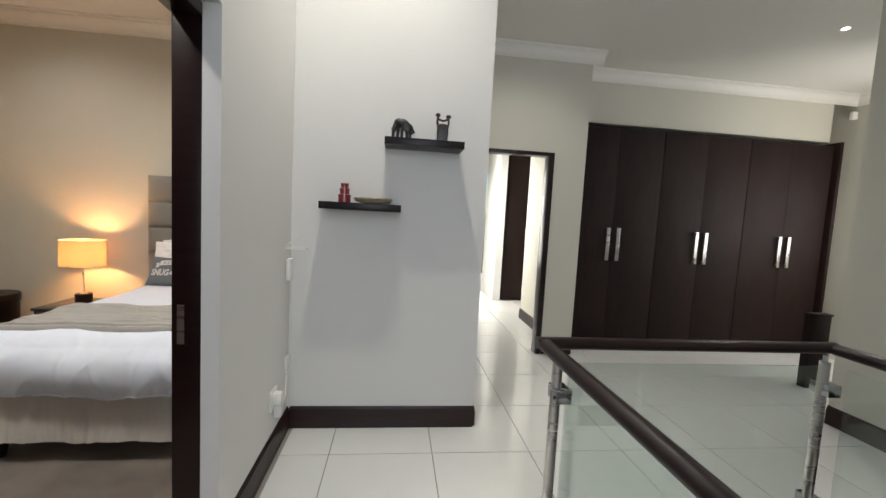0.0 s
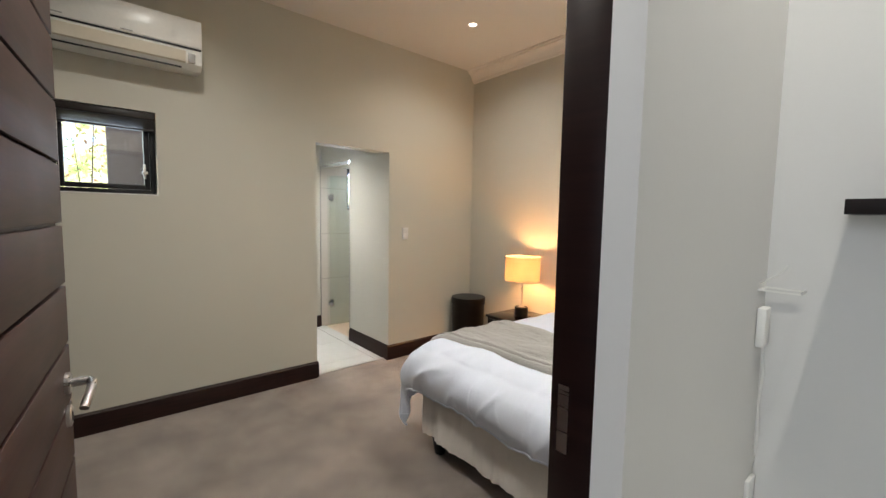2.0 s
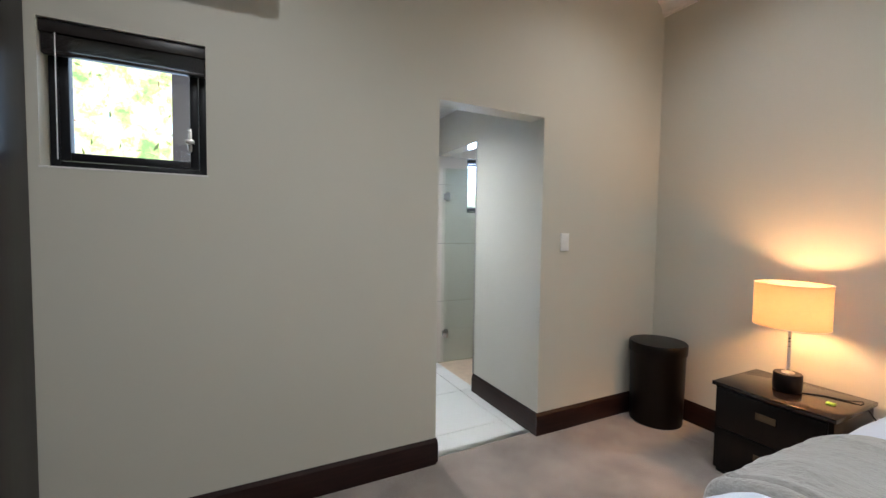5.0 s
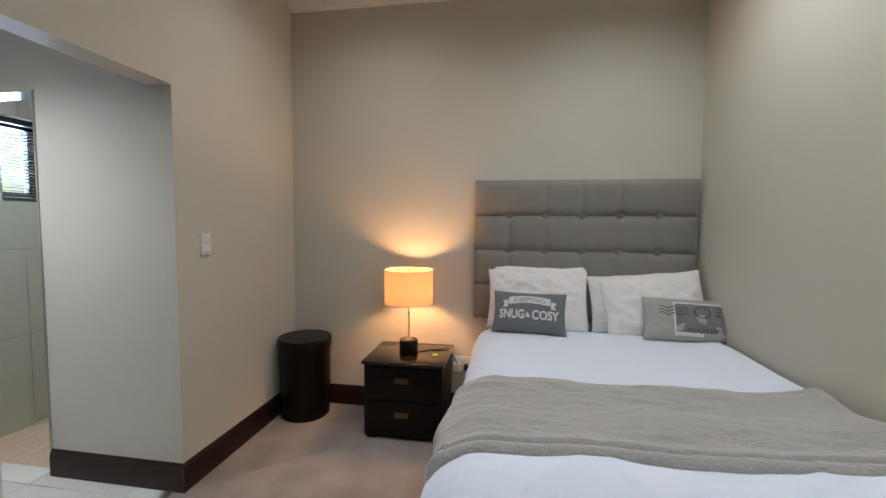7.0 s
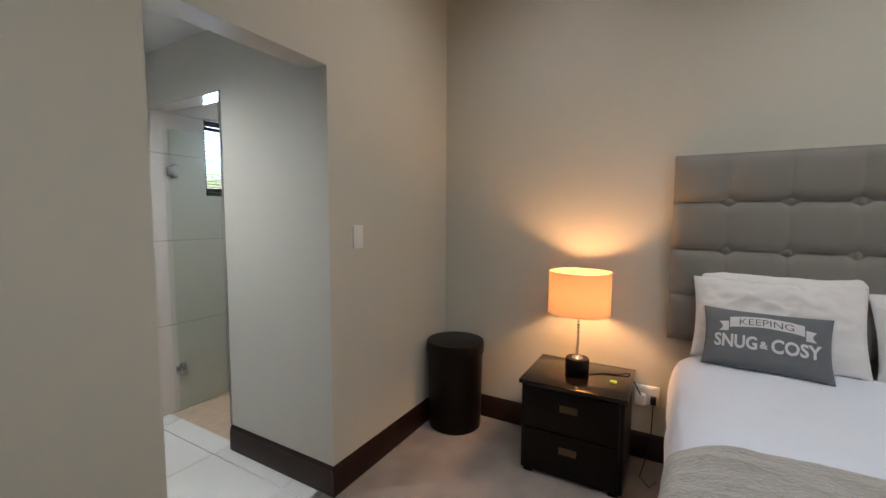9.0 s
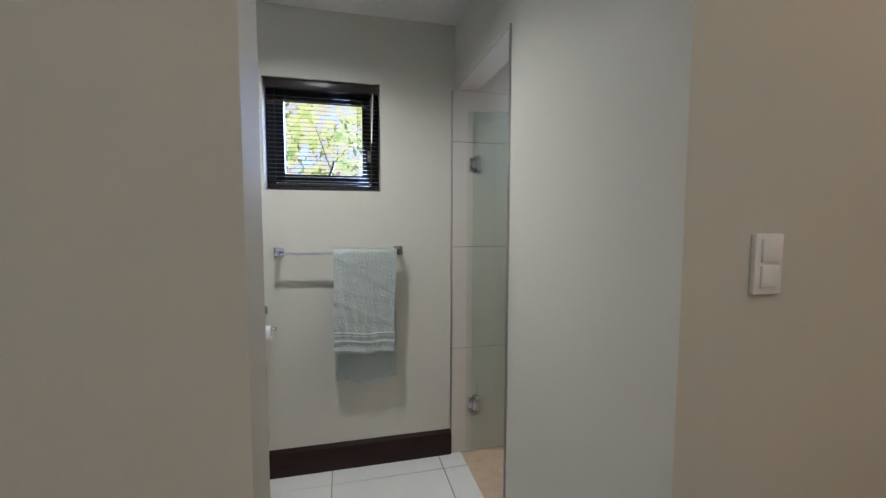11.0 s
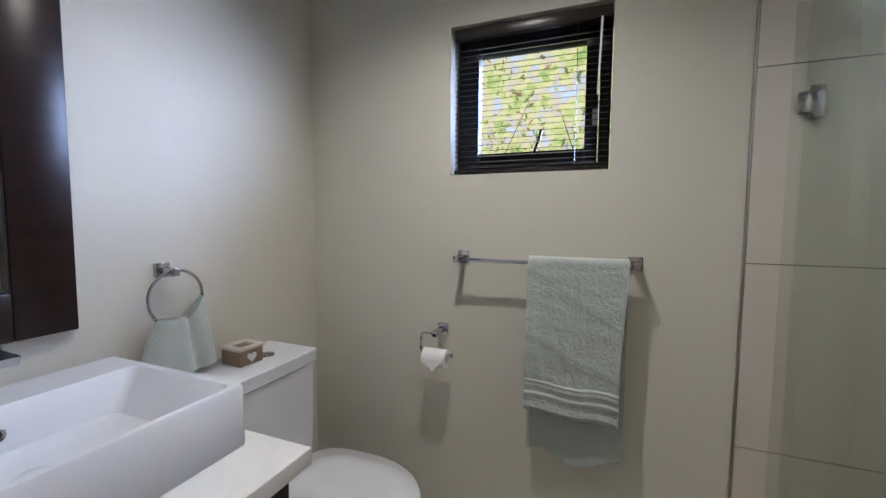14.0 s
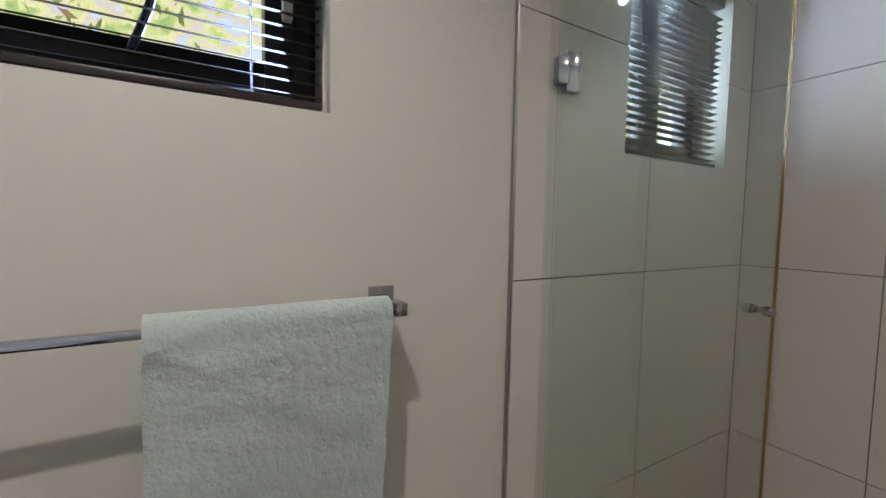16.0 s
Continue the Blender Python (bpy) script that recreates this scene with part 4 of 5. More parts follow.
def front(x, z, off=0.002):
    """A place on the face of the lettered cushion; x, z from its middle."""
    a, c = x / 0.2325, z / 0.1375
    e = max(0.0, (1 - abs(a) ** 2.6)) ** 0.55 * max(0.0, (1 - abs(c) ** 2.6)) ** 0.55
    k = 0.002 * (NZ(a * 2.5 + 5, c * 2.5, 1) + 0.6 * NZ(a * 6, c * 5 + 5, 1))
    return CM @ Vector((x, -(0.05 * e + k * e * 2) - off, 0.1375 + z + k * 0.4))


def wrap_text(text, x0, x1, z0, z1, bow=0.0, off=0.002, heavy=0.03):
    """Letters stretched to fill x0..x1, z0..z1 of the cushion's face; bow lifts their middle."""
    cu = bpy.data.curves.new("letters", "FONT")
    cu.body, cu.size, cu.align_x, cu.resolution_u, cu.offset = text, 0.1, "LEFT", 3, 0.1 * heavy
    ob = new("letters", cu)
    me = bpy.data.meshes.new_from_object(ob.evaluated_get(bpy.context.evaluated_depsgraph_get()))
    bpy.data.objects.remove(ob)
    t = bmesh.new()
    t.from_mesh(me)
    xs, zs = [v.co.x for v in t.verts], [v.co.y for v in t.verts]
    fx, fz = (x1 - x0) / (max(xs) - min(xs)), (z1 - z0) / (max(zs) - min(zs))
    ax, az = min(xs), min(zs)
    bmesh.ops.subdivide_edges(t, edges=[e for e in t.edges if e.calc_length() > 0.03], cuts=2)
    for v in t.verts:
        x, z = x0 + (v.co.x - ax) * fx, z0 + (v.co.y - az) * fz
        v.co = front(x, z + bow * (1 - (x / 0.135) ** 2), off)
    return t


part("lettering", wrap_text("SNUG", -0.185, -0.030, -0.052, 0.008), PRINT, cg, "white printed lettering", smooth=0)
part("lettering", wrap_text("&", -0.022, 0.008, -0.042, -0.010), PRINT, cg, "white printed lettering", smooth=0)
part("lettering", wrap_text("COSY", 0.018, 0.185, -0.052, 0.008), PRINT, cg, "white printed lettering", smooth=0)
b = bmesh.new()
grid(b, 40, 5, lambda u, v: front(-0.130 + 0.26 * u, 0.038 + 0.048 * v + 0.014 * (1 - (2 * u - 1) ** 2), 0.0018))
for sgn in (-1, 1):
    grid(b, 8, 5, lambda u, v: front(sgn * (0.134 + 0.036 * u - 0.014 * u * math.sin(math.pi * v)), 0.022 + 0.044 * v - 0.004 * u, 0.0022))
part("ribbon_print", b, PRINT, cg, "white printed ribbon", smooth=0)
part("ribbon_lettering", wrap_text("KEEPING", -0.095, 0.095, 0.046, 0.076, 0.014, 0.0030, 0.0), CUSHG, cg, "grey lettering on the ribbon", smooth=0)
cp = thing("printed_cushion", (-1.08, 3.80, 0.73), "small grey cushion with a faded stamp print and pale border", "cushion", "scatter cushions")
CM = lean(-1.065, 3.80, 0.728, 27, -5, 1)
b = cushion(0.51, 0.275, 0.10, 5, crumple=0.004)
b.transform(CM)
part("cover", b, CUSHL, cp, smooth=80)
CM = CM @ Matrix.Diagonal((0.51 / 0.465, 1, 1, 1))
b = bmesh.new()
grid(b, 40, 24, lambda u, v: front(-0.070 + 0.285 * u, -0.082 + 0.170 * v, 0.0016))
part("stamp_print", b, CUSHP, cp, "dark mottled grey print", smooth=0)
for x0, x1, z0, z1 in ((-0.080, 0.215, 0.090, 0.099), (-0.080, -0.071, -0.105, 0.090), (-0.071, 0.060, -0.104, -0.084)):
    b = bmesh.new()
    grid(b, 24 if x1 - x0 > 0.05 else 2, 2 if x1 - x0 > 0.05 else 16, lambda u, v: front(x0 + (x1 - x0) * u, z0 + (z1 - z0) * v, 0.0022))
    part("print_border", b, PRINT, cp, smooth=0)
for x0, x1, zc in [(-0.150, -0.005, 0.020 + 0.020 * k) for k in range(3)] + [(0.125, 0.195, 0.020 + 0.020 * k) for k in range(3)]:
    b = bmesh.new()
    grid(b, 30, 2, lambda u, v: front(x0 + (x1 - x0) * u, zc + 0.006 * v + 0.007 * math.sin(u * (x1 - x0) * 110), 0.0030))
    part("wavy_print", b, CUSHP2, cp, smooth=0)
b = bmesh.new()
grid(b, 36, 2, lambda u, v: front(0.060 + (0.034 + 0.007 * v) * math.cos(2 * math.pi * u), 0.040 + (0.030 + 0.007 * v) * math.sin(2 * math.pi * u), 0.0030))
part("oval_print", b, CUSHP2, cp, smooth=0)
part("lettering", wrap_text("SOUTH", -0.020, 0.120, -0.080, -0.058, 0.0, 0.0030, 0.02), CUSHP2, cp, "dark printed lettering", smooth=0)


# ---- downlights ----
def downlight(x, y, z, label):
    t = thing("downlight", (x, y, z), label, "downlight", "recessed downlights")
    b = bmesh.new()
    lathe(b, [(0.030, -0.002), (0.046, -0.005), (0.048, -0.001), (0.030, 0.0)], at(x, y, z), 32)
    part("ring", b, CORN, t)
    b = bmesh.new()
    lathe(b, [(0.0, -0.0035), (0.029, -0.0035), (0.029, -0.001), (0.0, -0.001)], at(x, y, z), 24)
    o = part("lens", b, LENS, t)
    o.visible_shadow = False


# fixtures at every spot position, the added unseen ones included
for x, y in BED_SPOTS:
    downlight(x, y, BED_Z, "lit round downlight in the bedroom ceiling")
for x, y in BATH_SPOTS:
    downlight(x, y, BATH_Z, "lit round downlight in the bathroom ceiling")
for x, y in HALL_SPOTS:
    downlight(x, y, HALL_Z, "lit round downlight in the hall ceiling")

# ---- bathroom ----
def rounded(w, d, r, n=6):
    pts = []
    for cx, cy, a0 in ((w / 2 - r, d / 2 - r, 0), (-w / 2 + r, d / 2 - r, 90), (-w / 2 + r, -d / 2 + r, 180), (w / 2 - r, -d / 2 + r, 270)):
        for k in range(n + 1):
            a = radians(a0 + 90 * k / n)
            pts.append((cx + r * math.cos(a), cy + r * math.sin(a)))
    return pts


def loft(b, sections):
    """sections: (outline, z, x offset, y offset), joined in turn; the last is closed, and the first too."""
    t = bmesh.new()
    rings = [[t.verts.new((x + ox, y + oy, z)) for x, y in o] for o, z, ox, oy in sections]
    n = len(rings[0])
    for a, c in zip(rings, rings[1:]):
        for k in range(n):
            t.faces.new((a[k], a[(k + 1) % n], c[(k + 1) % n], c[k]))
    t.faces.new(rings[0][::-1])
    t.faces.new(rings[-1])
    return add(b, t)


cab = thing("vanity_cabinet", (-4.28, 1.68, 0), "dark wooden vanity cabinet under the basin", "cabinet")
part("body", B((-4.575, -3.965, 1.385, 1.965, 0.10, 0.796, 0.002)), MAHOG, cab)
part("plinth", B((-4.56, -3.985, 1.385, 1.92, 0.0, 0.10)), MAHOG, cab)
for a, c in ((-4.573, -4.272), (-4.268, -3.967)):
    d = part("door", B((a, c, 1.966, 1.984, 0.105, 0.793, 0.002)), MAHOG, cab)
single("countertop", B((-4.598, -3.936, 1.381, 2.030, 0.798, 0.838, 0.003)), COUNT, "smooth white countertop above the vanity cabinet", "countertop")
bs = (thing("basin", (-4.29, 1.62, 0.80), "white rectangular ceramic basin on the counter", "basin"))
b = bmesh.new()
R = rounded
loft(b, [(R(0.572, 0.477, 0.014), 0.814, -4.285, 1.622), (R(0.575, 0.48, 0.014), 0.817, -4.285, 1.622), (R(0.575, 0.48, 0.014), 0.948, -4.285, 1.622), (R(0.567, 0.472, 0.013), 0.956, -4.285, 1.622),
         (R(0.53, 0.335, 0.02), 0.956, -4.285, 1.677), (R(0.52, 0.325, 0.02), 0.950, -4.285, 1.677), (R(0.40, 0.27, 0.03), 0.868, -4.285, 1.670), (R(0.34, 0.21, 0.04), 0.855, -4.285, 1.665)])
part("bowl", b, CERAM, bs, smooth=30)
b = bmesh.new()
lathe(b, [(0.0, 0.0), (0.016, 0.0), (0.016, 0.004), (0.010, 0.005), (0.010, 0.001), (0.0, 0.001)], Matrix.Translation((-4.285, 1.523, 0.905)) @ Matrix.Rotation(radians(-62), 4, "X"), 24)
part("overflow_ring", b, CHROME, bs)
# raised black disc: the shade inside the overflow is put in as colour
b = bmesh.new()
lathe(b, [(0.0, 0.0005), (0.0102, 0.0005), (0.0102, 0.0038), (0.0, 0.0038)], Matrix.Translation((-4.285, 1.523, 0.905)) @ Matrix.Rotation(radians(-62), 4, "X"), 16)
part("overflow_hole", b, BLACK, bs)
b = bmesh.new()
lathe(b, [(0.0, 0.855), (0.032, 0.8565), (0.030, 0.861), (0.0, 0.866)], at(-4.285, 1.66), 28)
part("drain_cap", b, CERAM, bs)
tp = thing("tap", (-4.285, 1.44, 0.956), "chrome mixer tap with a flat lever on the basin", "tap")
b = bmesh.new()
lathe(b, [(0.0, 0.957), (0.027, 0.957), (0.0255, 0.965), (0.0255, 1.045), (0.0, 1.045)], at(-4.285, 1.442), 28)
part("body", b, CHROME, tp)
b = bmesh.new()
loft(b, [([(-0.034, -0.034), (0.034, -0.034), (0.026, 0.125), (-0.026, 0.125)], 1.045, -4.285, 1.442), ([(-0.036, -0.036), (0.036, -0.036), (0.028, 0.13), (-0.028, 0.13)], 1.062, -4.285, 1.442)])
part("spout", b, CHROME, tp, smooth=0)
b = bmesh.new()
lathe(b, [(0.018, 1.0625), (0.018, 1.076), (0.0, 1.076)], at(-4.285, 1.442), 20)
loft(b, [([(-0.022, -0.03), (0.022, -0.03), (0.012, 0.105), (-0.012, 0.105)], 1.077, -4.285, 1.442), ([(-0.021, -0.029), (0.021, -0.029), (0.011, 0.10), (-0.011, 0.10)], 1.085, -4.285, 1.442)])
part("lever", b, CHROME, tp, smooth=0)

for o in (bs, tp):
    o.location += Vector((0.02, 0.022, 0.025))

mr = thing("mirror", (-4.21, 1.37, 1.07), "wall mirror in a wide dark mahogany frame above the basin", "mirror")
part("frame", B((-4.455, -4.335, 1.362, 1.395, 1.07, 2.10, 0.004), (-4.08, -3.96, 1.362, 1.395, 1.07, 2.10, 0.004), (-4.335, -4.08, 1.362, 1.395, 1.07, 1.18, 0.004), (-4.335, -4.08, 1.362, 1.395, 1.98, 2.10, 0.004)), MAHOG, mr)
part("glass", B((-4.336, -4.079, 1.370, 1.376, 1.179, 1.981)), MIRROR, mr)
part("inner_bead", B((-4.340, -4.330, 1.376, 1.390, 1.175, 1.985), (-4.085, -4.075, 1.376, 1.390, 1.175, 1.985), (-4.330, -4.085, 1.376, 1.390, 1.175, 1.185)), BRONZ, mr)

mr.location += Vector((-0.02, 0.02, 0.005))
rg = thing("towel_ring", (-4.69, 1.39, 1.12), "square chrome towel ring holder with a round ring", "towel ring")
part("plate", B((-4.712, -4.668, 1.36, 1.372, 1.172, 1.216, 0.002)), CHROME, rg)
part("arm", B((-4.702, -4.678, 1.372, 1.430, 1.178, 1.202, 0.002)), CHROME, rg)
b = bmesh.new()
tube(b, [(-4.695 + 0.083 * math.sin(2 * math.pi * k / 48), 1.420, 1.112 + 0.083 * math.cos(2 * math.pi * k / 48)) for k in range(48)], 0.0045, 8, True)
part("ring", b, CHROME, rg)


def small_towel(u, v):
    """u round the bunched cloth, v from the ring down to the hem."""
    a = 2 * math.pi * u
    w = 0.068 + 0.052 * v
    d = 0.026 + 0.020 * v
    fold = 1 - (0.75 * math.exp(-(((u - 0.29 - 0.02 * v) % 1.0) / 0.035) ** 2) + 0.75 * math.exp(-(((u - 0.29 - 0.02 * v) % 1.0 - 1.0) / 0.035) ** 2) + 0.14 * math.sin(5 * a + 1.0)) * (1 - 0.30 * v)
    x = -4.700 + w * math.cos(a) + 0.012 * v
    y = 1.424 + d * math.sin(a) * fold * (0.75 + 0.25 * v) + 0.004 * NZ(a, v * 5, 2)
    top = 1.052 + 0.052 * max(0.0, -math.cos(a)) ** 2 - 0.014 * math.exp(-((math.cos(a) + 0.25) / 0.22) ** 2)
    return x, y, top - (top - 0.885) * v + 0.004 * NZ(a * 1.5, v * 3, 6)


b = bmesh.new()
grid(b, 96, 44, small_towel, 0.006)
grid(b, 60, 8, lambda u, v: tuple(Vector(small_towel(u, 0.0)) * (1 - v) + Vector(small_towel((1 - u) % 1.0, 0.0)) * v + Vector((0, 0, 0.006 * math.sin(math.pi * v)))), 0.003)
b.transform(Matrix.Translation((-0.012, 0.02, 0.003)))
single("small_towel", b, TOWEL, "small sage green towel bunched in the chrome ring", "towel", smooth=80)

rg.location += Vector((-0.012, 0.02, 0.003))
wc = thing("toilet", (-4.92, 1.70, 0), "white close-coupled toilet with the lid closed", "toilet")
b = bmesh.new()
loft(b, [(R(0.33, 0.20, 0.012), 0.40, -4.93, 1.495), (R(0.345, 0.215, 0.012), 0.60, -4.93, 1.492), (R(0.35, 0.22, 0.012), 0.812, -4.93, 1.490)])
part("cistern", b, CERAM, wc, smooth=30)
b = bmesh.new()
loft(b, [(R(0.356, 0.230, 0.010), 0.816, -4.93, 1.490), (R(0.364, 0.238, 0.010), 0.820, -4.93, 1.490), (R(0.366, 0.240, 0.010), 0.861, -4.93, 1.490), (R(0.360, 0.234, 0.009), 0.866, -4.93, 1.490)])
part("cistern_lid", b, CERAM, wc, smooth=30)
b = bmesh.new()
lathe(b, [(0.0, 0.866), (0.024, 0.866), (0.023, 0.871), (0.0, 0.872)], at(-4.975, 1.50), 28)
box(b, -4.9755, -4.9745, 1.478, 1.522, 0.8718, 0.8728)
part("flush_button", b, CHROME, wc)


def seat_outline(w, l, n=40):
    pts = []
    for k in range(n):
        a = 2 * math.pi * k / n
        c, s = math.cos(a), math.sin(a)
        e = 2.0 if s > 0 else 3.6
        pts.append((w / 2 * math.copysign(abs(c) ** (2 / e), c), l / 2 * math.copysign(abs(s) ** (2 / e), s)))
    return pts


S = seat_outline
b = bmesh.new()
loft(b, [(S(0.22, 0.34), 0.0, -4.965, 1.72), (S(0.20, 0.32), 0.04, -4.965, 1.71), (S(0.21, 0.33), 0.16, -4.965, 1.72), (S(0.30, 0.42), 0.30, -4.965, 1.80), (S(0.35, 0.46), 0.385, -4.965, 1.83), (S(0.35, 0.46), 0.405, -4.965, 1.83)])
part("bowl", b, CERAM, wc, smooth=60)
b = bmesh.new()
loft(b, [(S(0.362, 0.462), 0.408, -4.965, 1.835), (S(0.368, 0.47), 0.415, -4.965, 1.835), (S(0.366, 0.468), 0.424, -4.965, 1.835)])
part("seat", b, PLAST, wc, smooth=60)
b = bmesh.new()
loft(b, [(S(0.376, 0.490), 0.4265, -4.970, 1.842), (S(0.392, 0.506), 0.432, -4.970, 1.842), (S(0.394, 0.508), 0.452, -4.970, 1.842), (S(0.376, 0.490), 0.466, -4.970, 1.842), (S(0.20, 0.28), 0.475, -4.970, 1.842)])
part("seat_lid", b, CERAM, wc, smooth=60)
for x in (-5.04, -4.89):
    part("hinge", B((x - 0.02, x + 0.02, 1.602, 1.628, 0.405, 0.435, 0.004)), CHROME, wc)
bx = thing("wooden_box", (-4.82, 1.47, 0.867), "small weathered wooden box with a white heart on the cistern", "box")
wc.location += Vector((0, 0.02, 0))
BM = Matrix.Translation((-4.885, 1.500, 0.867)) @ Matrix.Rotation(radians(-4), 4, "Z")
b = bmesh.new()
box(b, -0.045, 0.045, -0.045, 0.045, 0.0, 0.052, 0.002, m=BM)
part("body", b, BOXW, bx)
b = bmesh.new()
for q in ((-0.05, 0.05, -0.05, -0.028), (-0.05, 0.05, 0.028, 0.05), (-0.05, -0.028, -0.028, 0.028), (0.028, 0.05, -0.028, 0.028)):
    box(b, *q, 0.053, 0.062, 0.001, m=BM)
part("lid_frame", b, mat("whitewashed_wood", (0.55, 0.50, 0.45), 0.8, var=0.2), bx)
b = bmesh.new()
box(b, -0.027, 0.027, -0.027, 0.027, 0.0525, 0.056, m=BM)
part("lid_panel", b, BOXW, bx)
b = bmesh.new()
heart = [(0.018 * 16 * math.sin(a) ** 3 / 16, 0.026 + 0.018 * (13 * math.cos(a) - 5 * math.cos(2 * a) - 2 * math.cos(3 * a) - math.cos(4 * a)) / 16) for a in [2 * math.pi * k / 28 for k in range(28)]]
prism(b, heart, "y", 0.0452, 0.0475)
b.transform(BM)
part("heart", b, PRINT, bx, smooth=0)

tr = thing("towel_rail", (-5.38, 2.42, 1.20), "chrome towel rail with square ends under the bathroom window", "towel rail")
for y in (2.112, 2.731):
    part("bracket", B((-5.41, -5.40, y - 0.024, y + 0.024, 1.186, 1.234, 0.002), (-5.40, -5.312, y - 0.011, y + 0.011, 1.196, 1.218, 0.002)), CHROME, tr)
part("bar", B((-5.330, -5.318, 2.100, 2.744, 1.201, 1.213, 0.001)), CHROME, tr)


def bath_towel(u, v):
    """v: from the back hem up, over the bar and down the front."""
    Lb, Lf, r = 0.70, 0.515, 0.016
    tot = Lb + Lf + math.pi * r
    s = v * tot
    y = 2.385 + 0.325 * u
    f = 0.5 - 0.5 * math.cos(min(1, abs(s - Lb) / 0.4) * math.pi)
    wav = 0.008 * math.sin(u * 5.3 + 0.8) + 0.006 * NZ(u * 3, s * 2, 4) + 0.003 * NZ(u * 9, s * 7, 2)
    if s < Lb:
        x, z = -5.324 - r + wav * f * 0.6, 1.207 - (Lb - s)
        z += 0.006 * NZ(u * 3, 1) * f
    elif s < Lb + math.pi * r:
        a = (s - Lb) / r
        x, z = -5.324 - r * math.cos(a), 1.207 + r * math.sin(a)
    else:
        d = s - Lb - math.pi * r
        x, z = -5.324 + r + wav * f + 0.012 * f, 1.207 - d
        y -= 0.018 * f * u
        z += -0.035 * u * f * 0.6 + 0.004 * math.sin(u * 9) * f
    hem = s - Lb - math.pi * r
    if hem > 0.40:
        x += 0.003 * (abs((hem - 0.40) % 0.038 - 0.019) < 0.010)
    x += 0.003 * crease(y * 0.8, s * 1.0, 31) * min(1, abs(s - Lb) / 0.05) + 0.004 * NZ(y * 8, s * 22, 5) * min(1, abs(s - Lb) / 0.05)
    if s < 0.5:
        z += 0.022 * math.sin(u * 7 + 0.6) * (1 - s / 0.5)
    return x + 0.0015 * NZ(y * 90, s * 90, 1), y, z


BORDER = mat("woven_towel_border", (0.415, 0.455, 0.43), 0.8, var=0.04, bump=0.0006, bscale=400, fine=0.03)
tw = thing("bath_towel", (-5.32, 2.55, 1.20), "sage green terry towel hanging over the chrome rail", "towel")
b = bmesh.new()
grid(b, 110, 330, bath_towel, 0.008)
part("terry", b, TOWEL, tw, smooth=80)
TOT = 0.70 + 0.515 + math.pi * 0.016
for c0, c1 in ((0.405, 0.413), (0.417, 0.446), (0.450, 0.458), (0.492, 0.517)):
    b = bmesh.new()
    v0, v1 = (0.70 + math.pi * 0.016 + c0) / TOT, min(1.0, (0.70 + math.pi * 0.016 + c1) / TOT)
    grid(b, 60, 8, lambda u, v: tuple(Vector(bath_towel(0.004 + 0.992 * u, v0 + (v1 - v0) * v)) + Vector((0.0035 + 0.002 * math.sin(math.pi * v), 0, 0))), 0.005)
    part("woven_border", b, BORDER, tw, "smooth pale woven border", smooth=80)

th = thing("toilet_roll_holder", (-5.38, 2.03, 0.95), "square chrome toilet roll holder on the wall", "toilet roll holder")
part("plate", B((-5.41, -5.400, 2.03, 2.076, 0.925, 0.971, 0.002)), CHROME, th)
part("arm", B((-5.400, -5.308, 2.042, 2.064, 0.937, 0.959, 0.002)), CHROME, th)
b = bmesh.new()
tube(b, [(-5.315, 2.05, 0.948), (-5.315, 2.010, 0.948), (-5.315, 1.999, 0.943), (-5.315, 1.995, 0.930), (-5.315, 1.995, 0.884), (-5.315, 1.999, 0.874), (-5.315, 2.010, 0.871), (-5.315, 2.125, 0.871)], 0.0048, 8)
lathe(b, [(0.0, 0.0), (0.009, 0.0), (0.009, 0.006), (0.0, 0.006)], Matrix.Translation((-5.315, 2.123, 0.871)) @ Matrix.Rotation(radians(-90), 4, "X"), 16)
part("bar", b, CHROME, th)
tr2 = thing("toilet_roll", (-5.35, 2.01, 0.85), "small toilet roll with its end folded to a point", "toilet roll")
b = bmesh.new()
lathe(b, [(0.020, 0.0), (0.036, 0.0), (0.037, 0.002), (0.037, 0.094), (0.036, 0.096), (0.020, 0.096), (0.020, 0.0)], Matrix.Translation((-5.315, 2.010, 0.854)) @ Matrix.Rotation(radians(-90), 4, "X"), 40)
part("roll", b, ROLLP, tr2, smooth=50)
b = bmesh.new()
prism(b, [(2.014, 0.861), (2.102, 0.861), (2.060, 0.813)], "x", -5.2775, -5.2755)
part("folded_end", b, ROLLP, tr2, smooth=0)
for o in (th, tr2):
    o.location += Vector((0, -0.026, -0.038))
b = bmesh.new()
lathe(b, [(0.0, 0.0), (0.045, 0.0), (0.045, 0.30), (0.040, 0.31), (0.008, 0.312), (0.007, 0.36), (0.0075, 0.60), (0.0, 0.605)], at(-5.24, 1.44), 24)
single("toilet_brush", b, STEEL, "steel toilet brush standing beside the cistern", "toilet brush")

# ---- shower ----
sd = thing("shower_door", (-5.38, 3.19, 0.01), "frameless glass shower door standing open into the shower", "shower door")
SM = Matrix.Translation((-5.392, 3.158, 0)) @ Matrix.Rotation(math.atan2(0.685, 0.180), 4, "Z")
b = bmesh.new()
box(b, 0.0, 0.706, -0.004, 0.004, 0.015, 1.985, m=SM)
g = part("pane", b, SGLASS, sd, smooth=0)
g.visible_shadow = False
b = bmesh.new()
box(b, 0.706, 0.7085, -0.0042, 0.0042, 0.015, 1.985, m=SM)
part("edge_seal", b, EDGEG, sd, "amber edge of the glass")
part("hinge_seal", B((-5.404, -5.396, 3.128, 3.157, 0.015, 1.985)), SGLASS, sd, "clear narrow glass strip beside the door").visible_shadow = False
